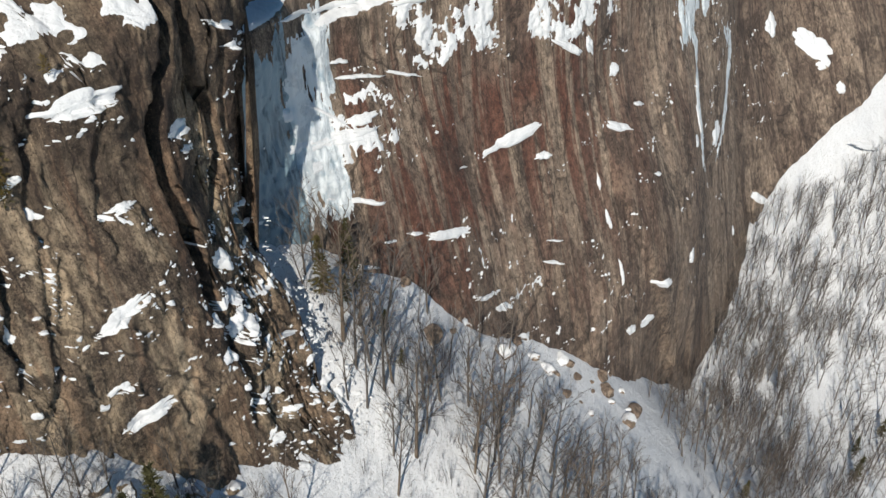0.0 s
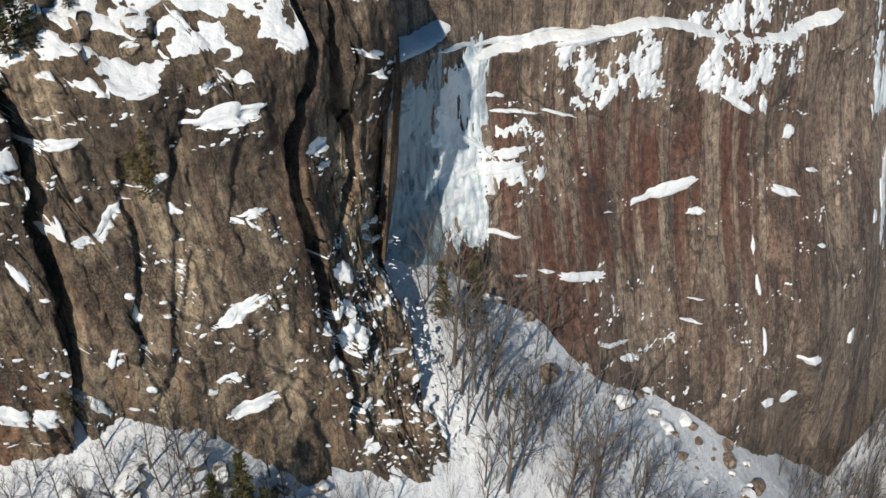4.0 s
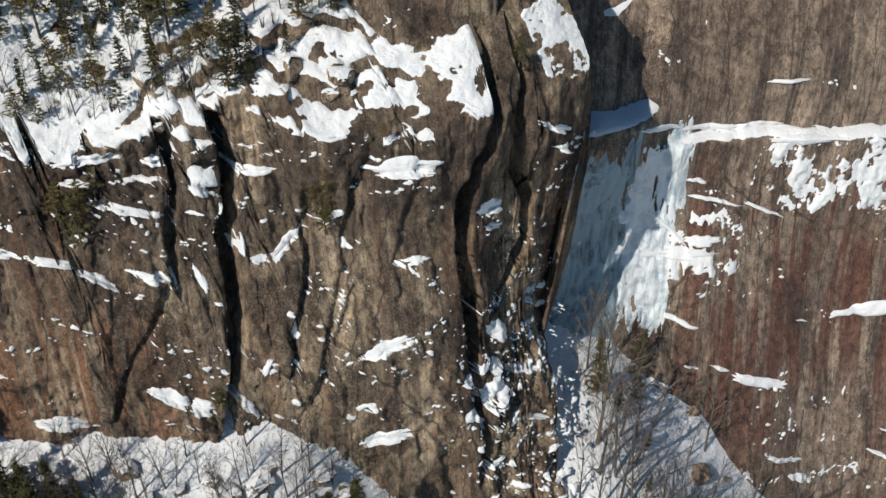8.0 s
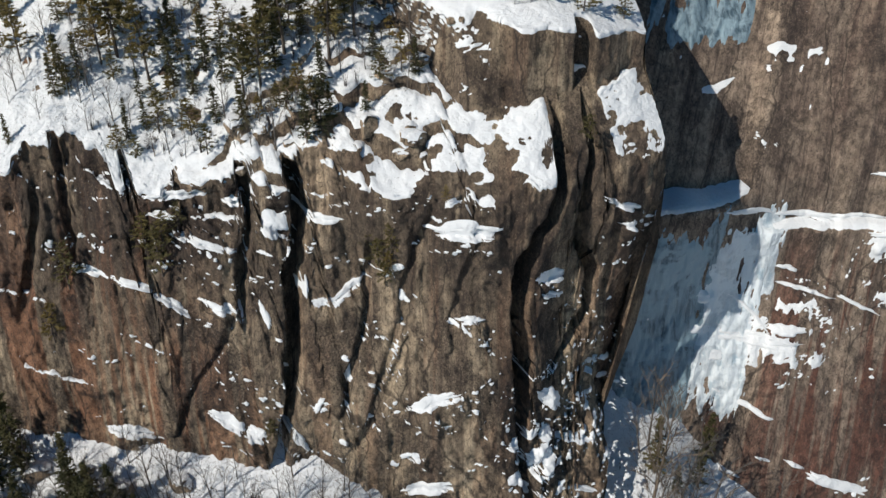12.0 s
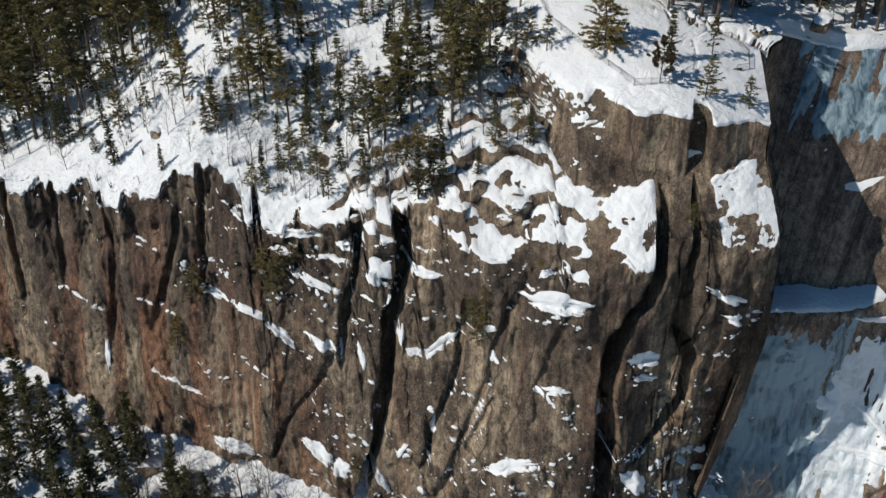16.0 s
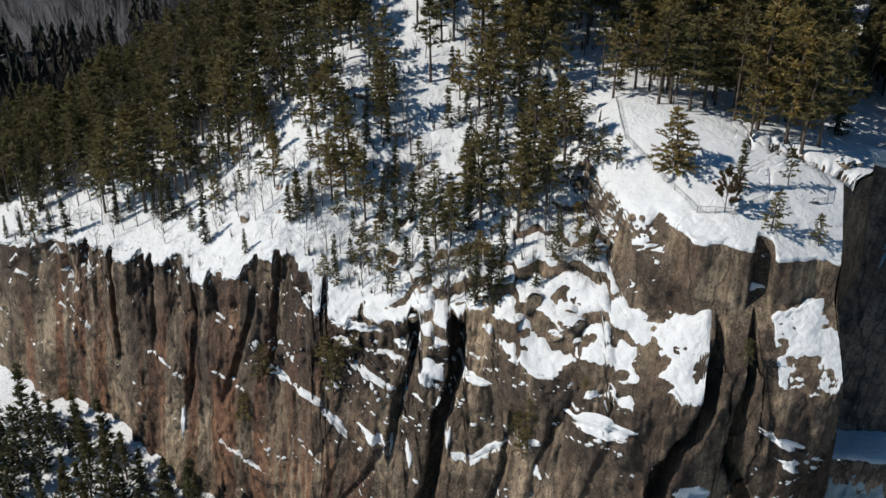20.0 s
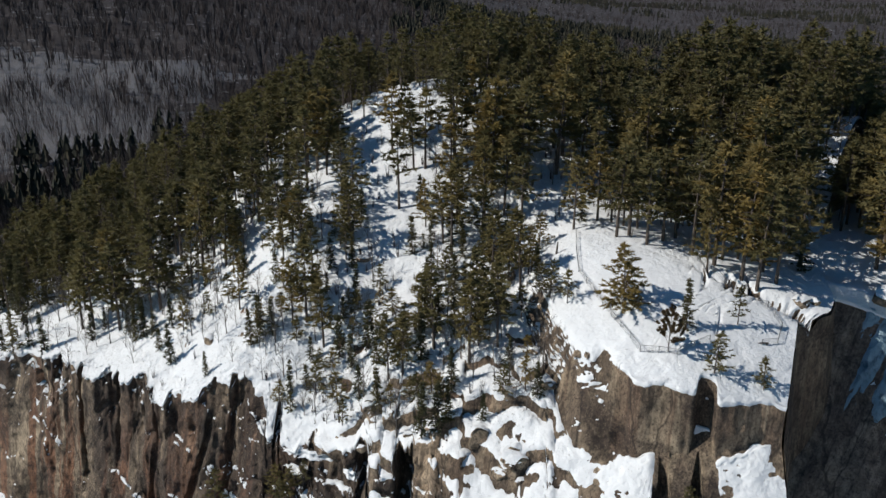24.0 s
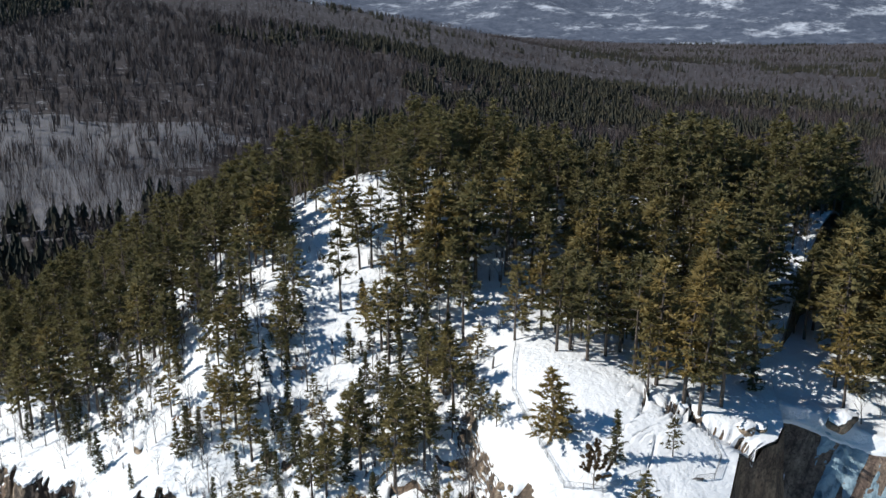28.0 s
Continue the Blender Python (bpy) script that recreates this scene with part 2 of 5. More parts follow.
def vnoise(x, y, z):
    """Value noise 0..1 in three dimensions, on arrays."""
    x, y, z = np.broadcast_arrays(np.asarray(x, float), np.asarray(y, float), np.asarray(z, float))
    i, j, k = np.floor(x).astype(int), np.floor(y).astype(int), np.floor(z).astype(int)
    fx, fy, fz = x - i, y - j, z - k
    fx, fy, fz = (f * f * (3 - 2 * f) for f in (fx, fy, fz))
    out = 0
    for a, wa in ((0, 1 - fx), (1, fx)):
        for b, wb in ((0, 1 - fy), (1, fy)):
            for c, wc in ((0, 1 - fz), (1, fz)):
                out = out + wa * wb * wc * LATTICE[(i + a) & 63, (j + b) & 63, (k + c) & 63]
    return out


def fbm(x, y, z, octaves=4):
    out, amp, tot = 0, 1.0, 0
    for o in range(octaves):
        out = out + amp * vnoise(x * 2**o + 17 * o, y * 2**o + 5 * o, z * 2**o + 9 * o)
        tot, amp = tot + amp, amp * 0.5
    return out / tot * 2 - 1


def step01(a, b, t):
    t = np.clip((np.asarray(t, float) - a) / (b - a), 0, 1)
    return t * t * (3 - 2 * t)


def terrace(q, steps, sharp):
    """Turns a smooth field into treads and risers."""
    q = q * steps
    f = q - np.floor(q)
    return (np.floor(q) + step01(0.5 - sharp, 0.5 + sharp, f)) / steps


# front of the left massif: y over (x, z)
FACE = plate([
    (-100, 70, 52), (-100, 40, 47), (-62, 75, 31), (-62, 40, 26), (-45, 54, 17.3), (-44, 39, 13.6), (-39, 76, 18), (-27, 80, 14),
    (-26.5, 63.5, 7.2), (-23, 40.6, -0.5), (-17.5, 78, 10), (-17.8, 64, 2.9), (-13.8, 44.7, -5.2), (-3, 79, 1), (-6.4, 63, -3.3),
    (2.7, 63, -6.8), (11.4, 66, -8), (14.5, 46.5, -20.5), (20.8, 50, -22.9), (20.3, 75, -14.7), (28, 76, -19.3), (36, 65.4, -19.4)] + [
    (30.4, 46.3, -24.8), (40, 28, -29.5), (50, 76, -20), (52, 46, -19.5), (55, 69.5, -18),
    (55, 86, -16.8), (47, 86, -16.5), (28.3, 11, -32.3), (39, -0.5, -43), (6.4, 33, -17.5)])
# upper surfaces: z over (x, y)
SHELF = plate([(-100, 55, 70), (-62, 31, 75.5), (-39, 18, 77), (-27, 15, 82), (-17, 10.4, 78.5), (-3, 1.5, 79.5), (-33, 27, 87.5),
    (-53, 40, 82.4), (-60, 72, 93), (-100, 90, 72), (-1.5, 28.7, 98.4), (3.3, 21, 97), (20, 24, 102), (31, -7.8, 87.7), (23.5, -7.6, 84.7)] + [
    (24, -16.5, 76.5), (33, -15, 83), (42, -15, 86), (55, -17, 85), (55.5, -11.5, 92), (48, -17, 84.5), (48, -12.2, 91),
    (-2.6, 67, 121), (-9, 56, 112.5), (-15, 38, 105), (10, 8, 91), (30, 40, 108), (60, 40, 108)])
PLATEAU = plate([(30, 0, 100), (37.7, -4.5, 101.5), (41.8, -3.3, 101.9), (47, -7.3, 100.3), (55.7, -10.4, 97), (62.3, 7.5, 102.5),
    (20, 24, 103.4), (27.7, 26.8, 107), (31, 24.5, 108.5), (63, 12.8, 104), (-1.5, 28.7, 98.4), (-2.6, 67, 121), (66, 30, 104), (40, 40, 109),
    (-60, 72, 93), (-33, 27, 87.5), (3.3, 21, 97), (-17, 10, 78.5), (-53, 40, 82.4)])
# ground below the cliffs
TALUS = plate([(-100, 45, 42), (-62, 28, 42), (-46, 15, 38), (-19, -3, 35.5), (6.4, -16.5, 32), (17, -25, 19), (28, -32, 10), (42.5, -41, 3), (49, -38, 10), (58, -26.5, 21.5), (72.7, -26.7, 14.5),
    (81, -35, 7.5), (86, -43.5, -3.5), (91, -50, -11), (100, -59, -21), (114, -70, -35), (129, -79, -52), (150, -87, -72), (174, -92, -72.5), (213, -97, -70.5), (262, -120, -62), (289, -128, -39), (308, -129, -20)] + [
    (-100, -40, 0), (0, -90, -30), (100, -150, -95), (260, -200, -130), (360, -140, 20), (380, -210, -70), (-160, 40, 30)])
# country behind: z over (x, y), wide apart
BACK = plate([(0, 70, 118), (-60, 75, 92), (-120, 90, 66), (60, 70, 106), (130, 60, 100), (0, 140, 112), (80, 150, 100), (-170, 170, 60),
    (180, 160, 92), (-180, 300, 74), (-330, 330, 84), (0, 330, 66), (250, 420, 52), (60, 620, 46), (-330, 520, 108), (-200, 800, 92)] + [
    (-620, 820, 150), (-500, 1250, 160), (-60, 1550, 78), (150, 1300, 30), (500, 1250, 20), (100, 1950, 15), (800, 2200, -10),
    (-900, 400, 150), (-1500, 1500, 210), (1500, 1500, 0), (1800, 300, 0), (700, 200, 30), (0, 3200, -20), (1500, 3300, -20), (-1500, 3500, 120)], 1.0, 100.0)

# frame of the right wall: u along it, v out of it, from its inner ledge
WALL_O, WALL_U, WALL_N = np.array((94.0, -14.0)), np.array((0.735, -0.678)), np.array((-0.678, -0.735))
WALL = plate([(0, 57, 0), (-20, 63, 14), (-9, 17.5, 22.8), (-4, 27, 17.5), (14, 17.6, 18), (1, 39, 10), (-3, 46, 3.6), (12, 68, -0.5),
    (-2, 85, -10.7), (27, 23, 7.5), (42, 26, 4.5), (67, 16, -0.5), (75, -22, 17.9), (124, -11, -23), (178, -5, -68), (163, -55, -38)] + [
    (67, -33, 23), (94, -72, 13.7), (27, 50, -2), (-20, 90, -8), (60, 80, -22), (120, 70, -45), (180, 70, -85), (130, -70, -8), (163, -73, -30), (189, -58, -37), (215, -41, -46), (235, -18, -61), (230, 60, -115)])


def wall_xy(u, v):
    return WALL_O[0] + u * WALL_U[0] + v * WALL_N[0], WALL_O[1] + u * WALL_U[1] + v * WALL_N[1]


# cracks and chimneys of the left face: the line as (x, z) from the top down, half width, depth
CRACKS = [
    ([(4.3, 79), (3.8, 72.4), (1.6, 66.9), (1.0, 62.3), (0.7, 58.4), (-1.1, 52.7), (-2.2, 45.6), (-4.7, 37.7), (-7.4, 30.4)], 1.15, 5.5),
    ([(41.2, 88), (39.2, 82.1), (36.8, 75.3), (33.6, 69.6), (32.7, 64.0), (31.8, 58.8), (31.8, 51.6), (30.7, 43)], 1.55, 6.5),
    ([(45.2, 88), (43.0, 77.3), (42.5, 69.6), (45.3, 63.3), (44.5, 56.3), (41.2, 50.9), (35.6, 46)], 0.9, 5.0),
    ([(-2.3, 79), (-3.2, 73.0), (-4.9, 67.7), (-6.0, 62.4), (-7.0, 58)], 0.65, 2.8),
    ([(12.8, 67.5), (11.3, 61.0), (9.2, 56.6), (6.6, 51.3), (4.4, 43)], 0.5, 1.6),
    ([(-8.2, 59.8), (-10.0, 55.3), (-16.2, 46.7), (-19.6, 37)], 0.4, 0.9),
    ([(31.7, 44), (30.0, 36.6), (31.2, 27.4), (29.3, 17)], 1.0, 3.0),
    ([(20.7, 77), (15.8, 60.9), (4.4, 36)], 0.4, 0.9),
    ([(25.8, 72), (20.5, 53)], 0.4, 0.7),
    ([(15.7, 57), (10, 46), (6.1, 37)], 0.4, 0.9),
    ([(-30.8, 75), (-34, 66), (-37.3, 57)], 0.6, 1.8),
    ([(-26, 82), (-27, 70), (-29, 64)], 0.6, 1.6),
    ([(-43, 78), (-42, 70), (-45, 52)], 0.5, 1.4),
    ([(-52, 77), (-52.5, 60)], 0.5, 1.4),
    ([(-61, 77), (-61.5, 53)], 0.7, 2.0),
    ([(46, 86), (48.5, 66), (47, 48), (42, 30)], 0.4, 0.7),
]
# snow lying on ledges of the left face: x, z, half length, half height, tilt in degrees
WEST_PATCHES = [(4.9, 62.5, 2.1, 0.6, -7), (9.1, 63.5, 3.2, 0.6, 20), (24.3, 74.5, 4.1, 1.8, 4), (17.4, 48.4, 4.1, 0.9, 19), (-15.4, 62.1, 2.7, 0.8, -38), (-9.4, 61.9, 2.4, 0.8, -18), (-25.7, 66.2, 2.6, 0.7, -8), (-20.5, 65.3, 2.9, 0.6, -18), (-11.5, 43.3, 2.5, 1.4, -32), (-7.8, 41.3, 1.6, 1.4, -12), (0.2, 74.0, 1.9, 2.2, -30), (-4.4, 76.6, 1.4, 1.0, 0), (6.6, 74.5, 2.3, 0.7, 3), (13.5, 38.2, 1.5, 0.9, 24), (15.5, 32.1, 3.6, 1.1, 6), (24.6, 59.8, 1.8, 0.7, -3), (37.7, 64.1, 2.7, 1.5, -8), (48.3, 75.2, 3.8, 0.7, -25)]
WEST_PATCHES += [(36.9, 43.4, 3.3, 1.7, -48), (40.4, 34.9, 3.5, 0.7, -21), (33.6, 34.5, 2.4, 2.2, 30), (29.1, 39.1, 1.7, 0.9, -23), (30.8, 33.5, 1.7, 1.4, 10), (39.7, 27.5, 3.2, 0.5, -21), (31.3, 28.7, 1.6, 1.1, -20), (-25.5, 40.0, 3.1, 1.3, -15), (-9.5, 71.0, 3.9, 0.6, -14), (-11.7, 77.4, 4.0, 0.7, 4), (-14.2, 74.5, 1.9, 0.6, 3), (38.3, 61.0, 3.1, 0.5, -22), (35.3, 38.3, 1.7, 1.3, -10), (46.1, 43.2, 1.2, 0.5, -27), (50.1, 71.4, 1.7, 0.8, -23), (-27.6, 35.6, 1.7, 2.1, 27)]
# small patches and snow caught in the cracks
WEST_BITS = [(1.4, 69.8, 0.6, 2.1, -5), (2.8, 64.8, 0.5, 2.2, -11), (-3.3, 60.5, 2.3, 0.7, -81), (6.6, 51.3, 0.5, 2.1, -6), (9.7, 51.9, 0.6, 0.4, -5), (9.3, 50.1, 0.6, 0.4, -5), (8.3, 44.9, 0.7, 0.4, -4), (16.2, 62.5, 0.6, 1.0, 0), (15.7, 67.2, 1.1, 0.6, 39), (32.4, 53.2, 1.1, 1.7, -22), (-1.8, 69.9, 0.9, 0.4, -6), (-2.2, 49.3, 0.9, 0.5, -6), (-2.3, 57.1, 0.5, 0.4, -6), (6.3, 54.1, 0.5, 0.6, -6), (4.1, 40.6, 0.8, 0.7, -33), (1.7, 46.7, 0.4, 1.7, -34), (-2.3, 40.6, 0.8, 4.4, 30), (28.9, 32.3, 1.6, 1.5, -22)]
WEST_BITS += [(32.3, 21.2, 1.9, 0.9, 16), (44.1, 12.0, 1.0, 1.5, -17), (40.5, 16.5, 0.8, 1.4, -14), (31.8, 7.0, 1.4, 1.1, -39), (-46.2, 51.0, 0.5, 4.1, -4), (30.9, 54.3, 0.7, 1.6, 0)]
# ledges that hold them: centre x, z, half length, slope, how far it stands out
LEDGES = [(x, z - 0.6 * b, 1.1 * a, math.tan(math.radians(tilt)), 0.5 + 0.55 * b) for x, z, a, b, tilt in WEST_PATCHES if abs(tilt) < 40]
LEDGES += [(-6, 74.2, 5.5, -0.05, 1.4), (-16, 78.8, 5, 0.05, 1.2), (-36, 62, 4, -0.3, 0.9), (-34, 49, 5, -0.25, 0.9), (-50, 60, 5, -0.2, 0.9)]


def face_y(x, z):
    """The weathered front of the left massif."""
    x, z = np.broadcast_arrays(np.asarray(x, float), np.asarray(z, float))
    y = FACE(x, z)
    d = 1.5 * fbm(x * 0.085, 3.0, z * 0.030, 3)
    d = d + 2.6 * terrace(fbm(x * 0.075 + 4, 8.0, z * 0.028 + x * 0.02, 3) + 0.5, 5, 0.09)
    d = d + 1.0 * terrace(fbm(x * 0.16, 21.0, z * 0.05 - x * 0.03, 3) + 0.5, 4, 0.07)
    d = d + 0.7 * terrace(fbm(x * 0.34, 33.0, z * 0.045, 3) + 0.5, 4, 0.08) * (0.25 + 1.3 * step01(-8, -24, x))
    d = d + 0.3 * fbm(x * 0.42, 1.0, z * 0.16, 3) + 0.25 * fbm(x * 1.1, 5.0, z * 0.7, 3)
    broken = step01(27, 34, x) * step01(52, 42, z)          # shattered blocks low on the prow
    d = d + 2.4 * broken * terrace(fbm(x * 0.2, 90.0, z * 0.16 + 0.06 * x, 3) + 0.5, 5, 0.08)
    for line, w, deep in CRACKS:
        p = np.array(line)[::-1]
        at = np.interp(z, p[:, 1], p[:, 0])
        if np.abs(x - at).min() > 2 * w + 1:
            continue
        off = np.abs(x - at - 0.35 * fbm(z * 0.22, 40 + p[0, 0], 0.0, 3))
        ends = step01(p[0, 1] - 1, p[0, 1] + 5, z) * (1 - step01(p[-1, 1] + 2, p[-1, 1] + 4, z))
        width = w * (0.65 + 0.7 * vnoise(z * 0.15, p[0, 0], 2.0)) * (0.35 + 0.65 * ends)
        width = np.maximum(width, 0.55)
        d = d + deep * ends * step01(1.0 + 0.22 / width, 1.0 - 0.22 / width, off / width)
    for cx, cz, hl, sl, out in LEDGES:
        if np.abs(x - cx).min() > hl:
            continue
        along = np.clip(1 - ((x - cx) / hl) ** 2, 0, 1) ** 0.35
        line = cz + sl * (x - cx) + 0.4 * fbm(x * 0.5, cz, 0, 3)
        d = d - out * along * step01(line + 0.15, line - 0.15, z) * step01(line - 7, line - 0.5, z)
    rim = SHELF(x, y)
    blocks = terrace(fbm(x * 0.20, 77.0, z * 0.12, 3) + 0.5, 5, 0.06) - 0.35
    d = d + 4.2 * np.clip(blocks, 0, 1) * step01(rim - 8, rim - 3.5, z) * step01(26, 12, x)
    return y + d - 1.45


def wall_v(u, z):
    """The weathered front of the right wall."""
    u, z = np.broadcast_arrays(np.asarray(u, float), np.asarray(z, float))
    v = WALL(u, z)
    d = 1.6 * fbm(u * 0.06, 31.0, z * 0.02, 3) + 2.2 * terrace(fbm(u * 0.05, 12.0, z * 0.018, 3) + 0.5, 4, 0.1)
    d = d + 0.6 * fbm(u * 0.3, 2.0, z * 0.07, 3) + 0.25 * fbm(u * 1.0, 7.0, z * 0.7, 2)
    line = 57.5 + 1.5 * fbm(u * 0.06, 3, 3, 3) - 10 * step01(28, 75, u)
    d = d - 3.2 * step01(line + 0.6, line - 0.6, z) * step01(line - 26, line, z) * step01(-12, -2, u) * (1 - step01(80, 110, u))
    lip = 64 + 0.8 * fbm(u * 0.2, 9, 9, 2)
    d = d - 2.5 * step01(lip + 0.6, lip - 0.6, z) * step01(lip - 30, lip, z) * (1 - step01(-14, -7, u))
    d = d - 3.0 * step01(150, 108, u) * step01(62, 66, u + 0.35 * (z - 10)) * step01(30, -5, z)
    d = d - 2.8 * step01(118, 160, u)
    d = d + 4.0 * step01(lip, lip + 1.0, z) * step01(-9, -14, u) * step01(-60, -40, u)
    return v - d + 0.4


def edge_x(y):
    return np.interp(y, [-60, -11, 6, 10, 14, 30, 60, 125], [56, 56, 62, 68.0, 70.0, 72, 85, 120])


def slant(c, y):
    return c + step01(20, 56, c) * (edge_x(y) - 56)


def lean(c, z):
    """The foot of the prow draws back towards the gully's mouth."""
    return c - step01(30, 56, c) * np.interp(z, [-20, -3, 6, 16, 26, 37, 51, 66, 80], [18, 16.6, 14.2, 13.2, 11.5, 6.3, 3.2, 0.7, 0])


def upper_wall_y(c):
    return np.interp(c, [18, 24, 26, 28.7, 36.3, 44, 50, 57], [20, 10, 3, -3.6, -8.4, -11.6, -11.3, -10.4])


def wall_line(c):
    """Foot of the overlook's own wall, with the cleft between its two blocks."""
    return upper_wall_y(c) + 0.9 * fbm(c * 0.3, 50.0, 0.0, 3) + 3.2 * step01(43.7, 44.3, c) * step01(46.9, 46.3, c)


def top_z(c, y):
    """Height of the upper ground in the massif's own columns."""
    c, y = np.broadcast_arrays(np.asarray(c, float), np.asarray(y, float))
    yw = wall_line(c)
    ease = step01(35.0, 31.0, c)                                         # west of the wall a rocky slope leads up
    lift = step01(18, 25, c) * step01(yw - 0.35 - 3.5 * ease, yw + 0.5 + 5.5 * ease, y)
    x = slant(c, y)
    rough = 0.5 * fbm(x * 0.12, y * 0.12, 0.0, 4)
    s = SHELF(x, y) + rough * (1 + 2.2 * step01(24, 14, c) * step01(30, 0, y))
    far = step01(66, 118, y)
    q = (y + 0.30 * x) / 5.5 + 0.9 * fbm(x * 0.12, y * 0.12, 5.0, 3) + 0.5 * np.floor(2.2 * vnoise(x * 0.09, 3.0, 1.0))
    s = s + 1.9 * (terrace(q, 1, 0.08) - q) * step01(16, 8, y) * step01(21, 12, np.abs(c - 10))
    p = PLATEAU(x, y) + 0.35 * rough
    trench = 2.6 * np.exp(-(((y - 8.0 + 0.62 * (x - 62.5)) / 0.75) ** 2)) * step01(47, 53, x)
    z = s * (1 - lift) + (p - trench) * lift
    z = z + ease * 4 * lift * (1 - lift) * 1.6 * (terrace(fbm(x * 0.18, y * 0.18, 7.0, 3) + 0.5, 4, 0.08) - 0.5)
    return z * (1 - far) + (BACK(x, y) + 3 * fbm(x * 0.03, y * 0.03, 0, 3)) * far


def top_at(x, y):
    """Height of the upper ground at a place in the world."""
    c = np.asarray(x, float)
    for _ in range(6):
        c = c - (slant(c, y) - x)
    return top_z(c, y)


# ---------------------------------------------------------------- rock and snow sheets
def mesh_object(name, verts, faces, mat, smooth=True):
    me = bpy.data.meshes.new(name)
    faces = np.asarray(faces)
    me.vertices.add(len(verts))
    me.vertices.foreach_set("co", np.asarray(verts, np.float32).ravel())
    me.loops.add(faces.size)
    me.loops.foreach_set("vertex_index", faces.ravel().astype(np.int32))
    me.polygons.add(len(faces))
    me.polygons.foreach_set("loop_start", np.arange(0, faces.size, faces.shape[1], dtype=np.int32))
    me.update(calc_edges=True)
    me.validate()
    me.polygons.foreach_set("use_smooth", np.full(len(me.polygons), smooth))
    me.materials.append(mat)
    return new(name, me)


def quads_of(r, c):
    idx = np.arange(r * c).reshape(r, c)
    return np.stack([idx[:-1, :-1], idx[:-1, 1:], idx[1:, 1:], idx[1:, :-1]], -1).reshape(-1, 4)


def normals_of(g):
    du, dv = np.gradient(g, axis=1), np.gradient(g, axis=0)
    n = np.cross(du, dv)
    return n / np.maximum(np.linalg.norm(n, axis=-1, keepdims=True), 1e-9)


def sheet(name, grid, mat, label, keep=None):
    r, c, _ = grid.shape
    q = quads_of(r, c)
    if keep is not None:
        q = q[keep.ravel()[q].any(1)]
        used = np.unique(q)
        back = np.zeros(r * c, int)
        back[used] = np.arange(len(used))
        return tagged(mesh_object(name, grid.reshape(-1, 3)[used], back[q], mat), label, kind="structure")
    return tagged(mesh_object(name, grid.reshape(-1, 3), q, mat), label, kind="structure")


def resample(y, z, n, power=1.0):
    d = np.r_[0, np.cumsum(np.hypot(np.diff(y), np.diff(z)))]
    t = np.linspace(0, 1, n) ** power * d[-1]
    return np.interp(t, d, y), np.interp(t, d, z)


FACE_ROWS = 300
cols = np.r_[np.arange(-130, -72, 1.1), np.arange(-72, 56.01, 0.30)]
sections = []
for c in cols:
    zb = float(TALUS(c, FACE(c, 38.0))) - 10 - 32 * float(step01(16, 40, c))
    zs = np.arange(zb, 96, 0.2)
    xs = lean(c, zs)
    ys = face_y(xs, zs)
    if c > 30:                       # the chimneys stop short of the overlook's wall
        ys = np.minimum(ys, float(wall_line(c)) - 1.0)
    over = np.nonzero((zs > top_z(c, ys)) & (zs > zb + 15))[0]
    k = over[0] if len(over) else len(zs) - 1
    fy, fz = resample(ys[:k], zs[:k], FACE_ROWS)
    yw = float(wall_line(c))
    y0 = fy[-1] + 0.05
    yw = max(yw, y0 + 1.5)
    parts_y = []
    for a, b, n in ((y0, yw - 0.8, 50), (yw - 0.8, yw + 0.9, 36), (yw + 0.9, max(yw + 4, y0 + 14), 34)):
        yy = np.linspace(a, b, 300)
        ry, _ = resample(yy, top_z(c, yy), n)
        parts_y.append(ry if not parts_y else np.r_[ry[0] + 1e-3, ry[1:]])
    sy = np.concatenate(parts_y)
    sz = top_z(c, sy)
    by = np.linspace(0, 1, 130)[1:] ** 1.35 * (125 - sy[-1]) + sy[-1]
    fx = lean(c, fz)
    sections.append(np.stack([np.r_[fx, slant(np.full(249, c), np.r_[sy, by])], np.r_[fy, sy, by], np.r_[fz, sz, top_z(c, by)]], -1))
G = np.array(sections).transpose(1, 0, 2)
N = normals_of(G)
rough3 = fbm(G[..., 0] * 0.5, G[..., 1] * 0.5, G[..., 2] * 0.5, 3)
steep = step01(0.75, 0.35, N[..., 2])
G = G + N * (0.5 * rough3 * steep)[..., None]
N = normals_of(G)
sheet("cliff_west", G, ROCK_L, "weathered brown granite cliff with cracks and dark water streaks")
lay = (N[..., 2] - 0.50) * 1.5 + 0.38 * fbm(G[..., 0] * 0.16, G[..., 1] * 0.16, G[..., 2] * 0.16 + 30, 4)
on_top = (np.arange(G.shape[0]) >= FACE_ROWS - 3)[:, None]
shoulder = on_top & (G[..., 1] < 30)
brow = step01(16, 4, np.abs(G[..., 0] - 14)) * step01(14, 2, G[..., 1])
front = step01(2, -4, G[..., 1]) * step01(16, 22, G[..., 0])
lay = lay + 0.26 * fbm(G[..., 0] * 0.6, G[..., 1] * 0.6, G[..., 2] * 0.6, 4) + 0.10 * fbm(G[..., 0] * 2.1, G[..., 1] * 2.1, G[..., 2] * 2.1, 2)
lay = lay + np.where(shoulder & (G[..., 0] < 40), 0.60 * fbm(G[..., 0] * 0.26 + 9, G[..., 1] * 0.45, G[..., 2] * 0.35, 5) - 0.06, 0.0)   # ledges and tufts break through near the rim
lay = lay + np.where(on_top, 0.12 - 0.24 * brow - 0.26 * front, -0.50) + np.where(G[..., 1] > 34, 0.3, 0.0)
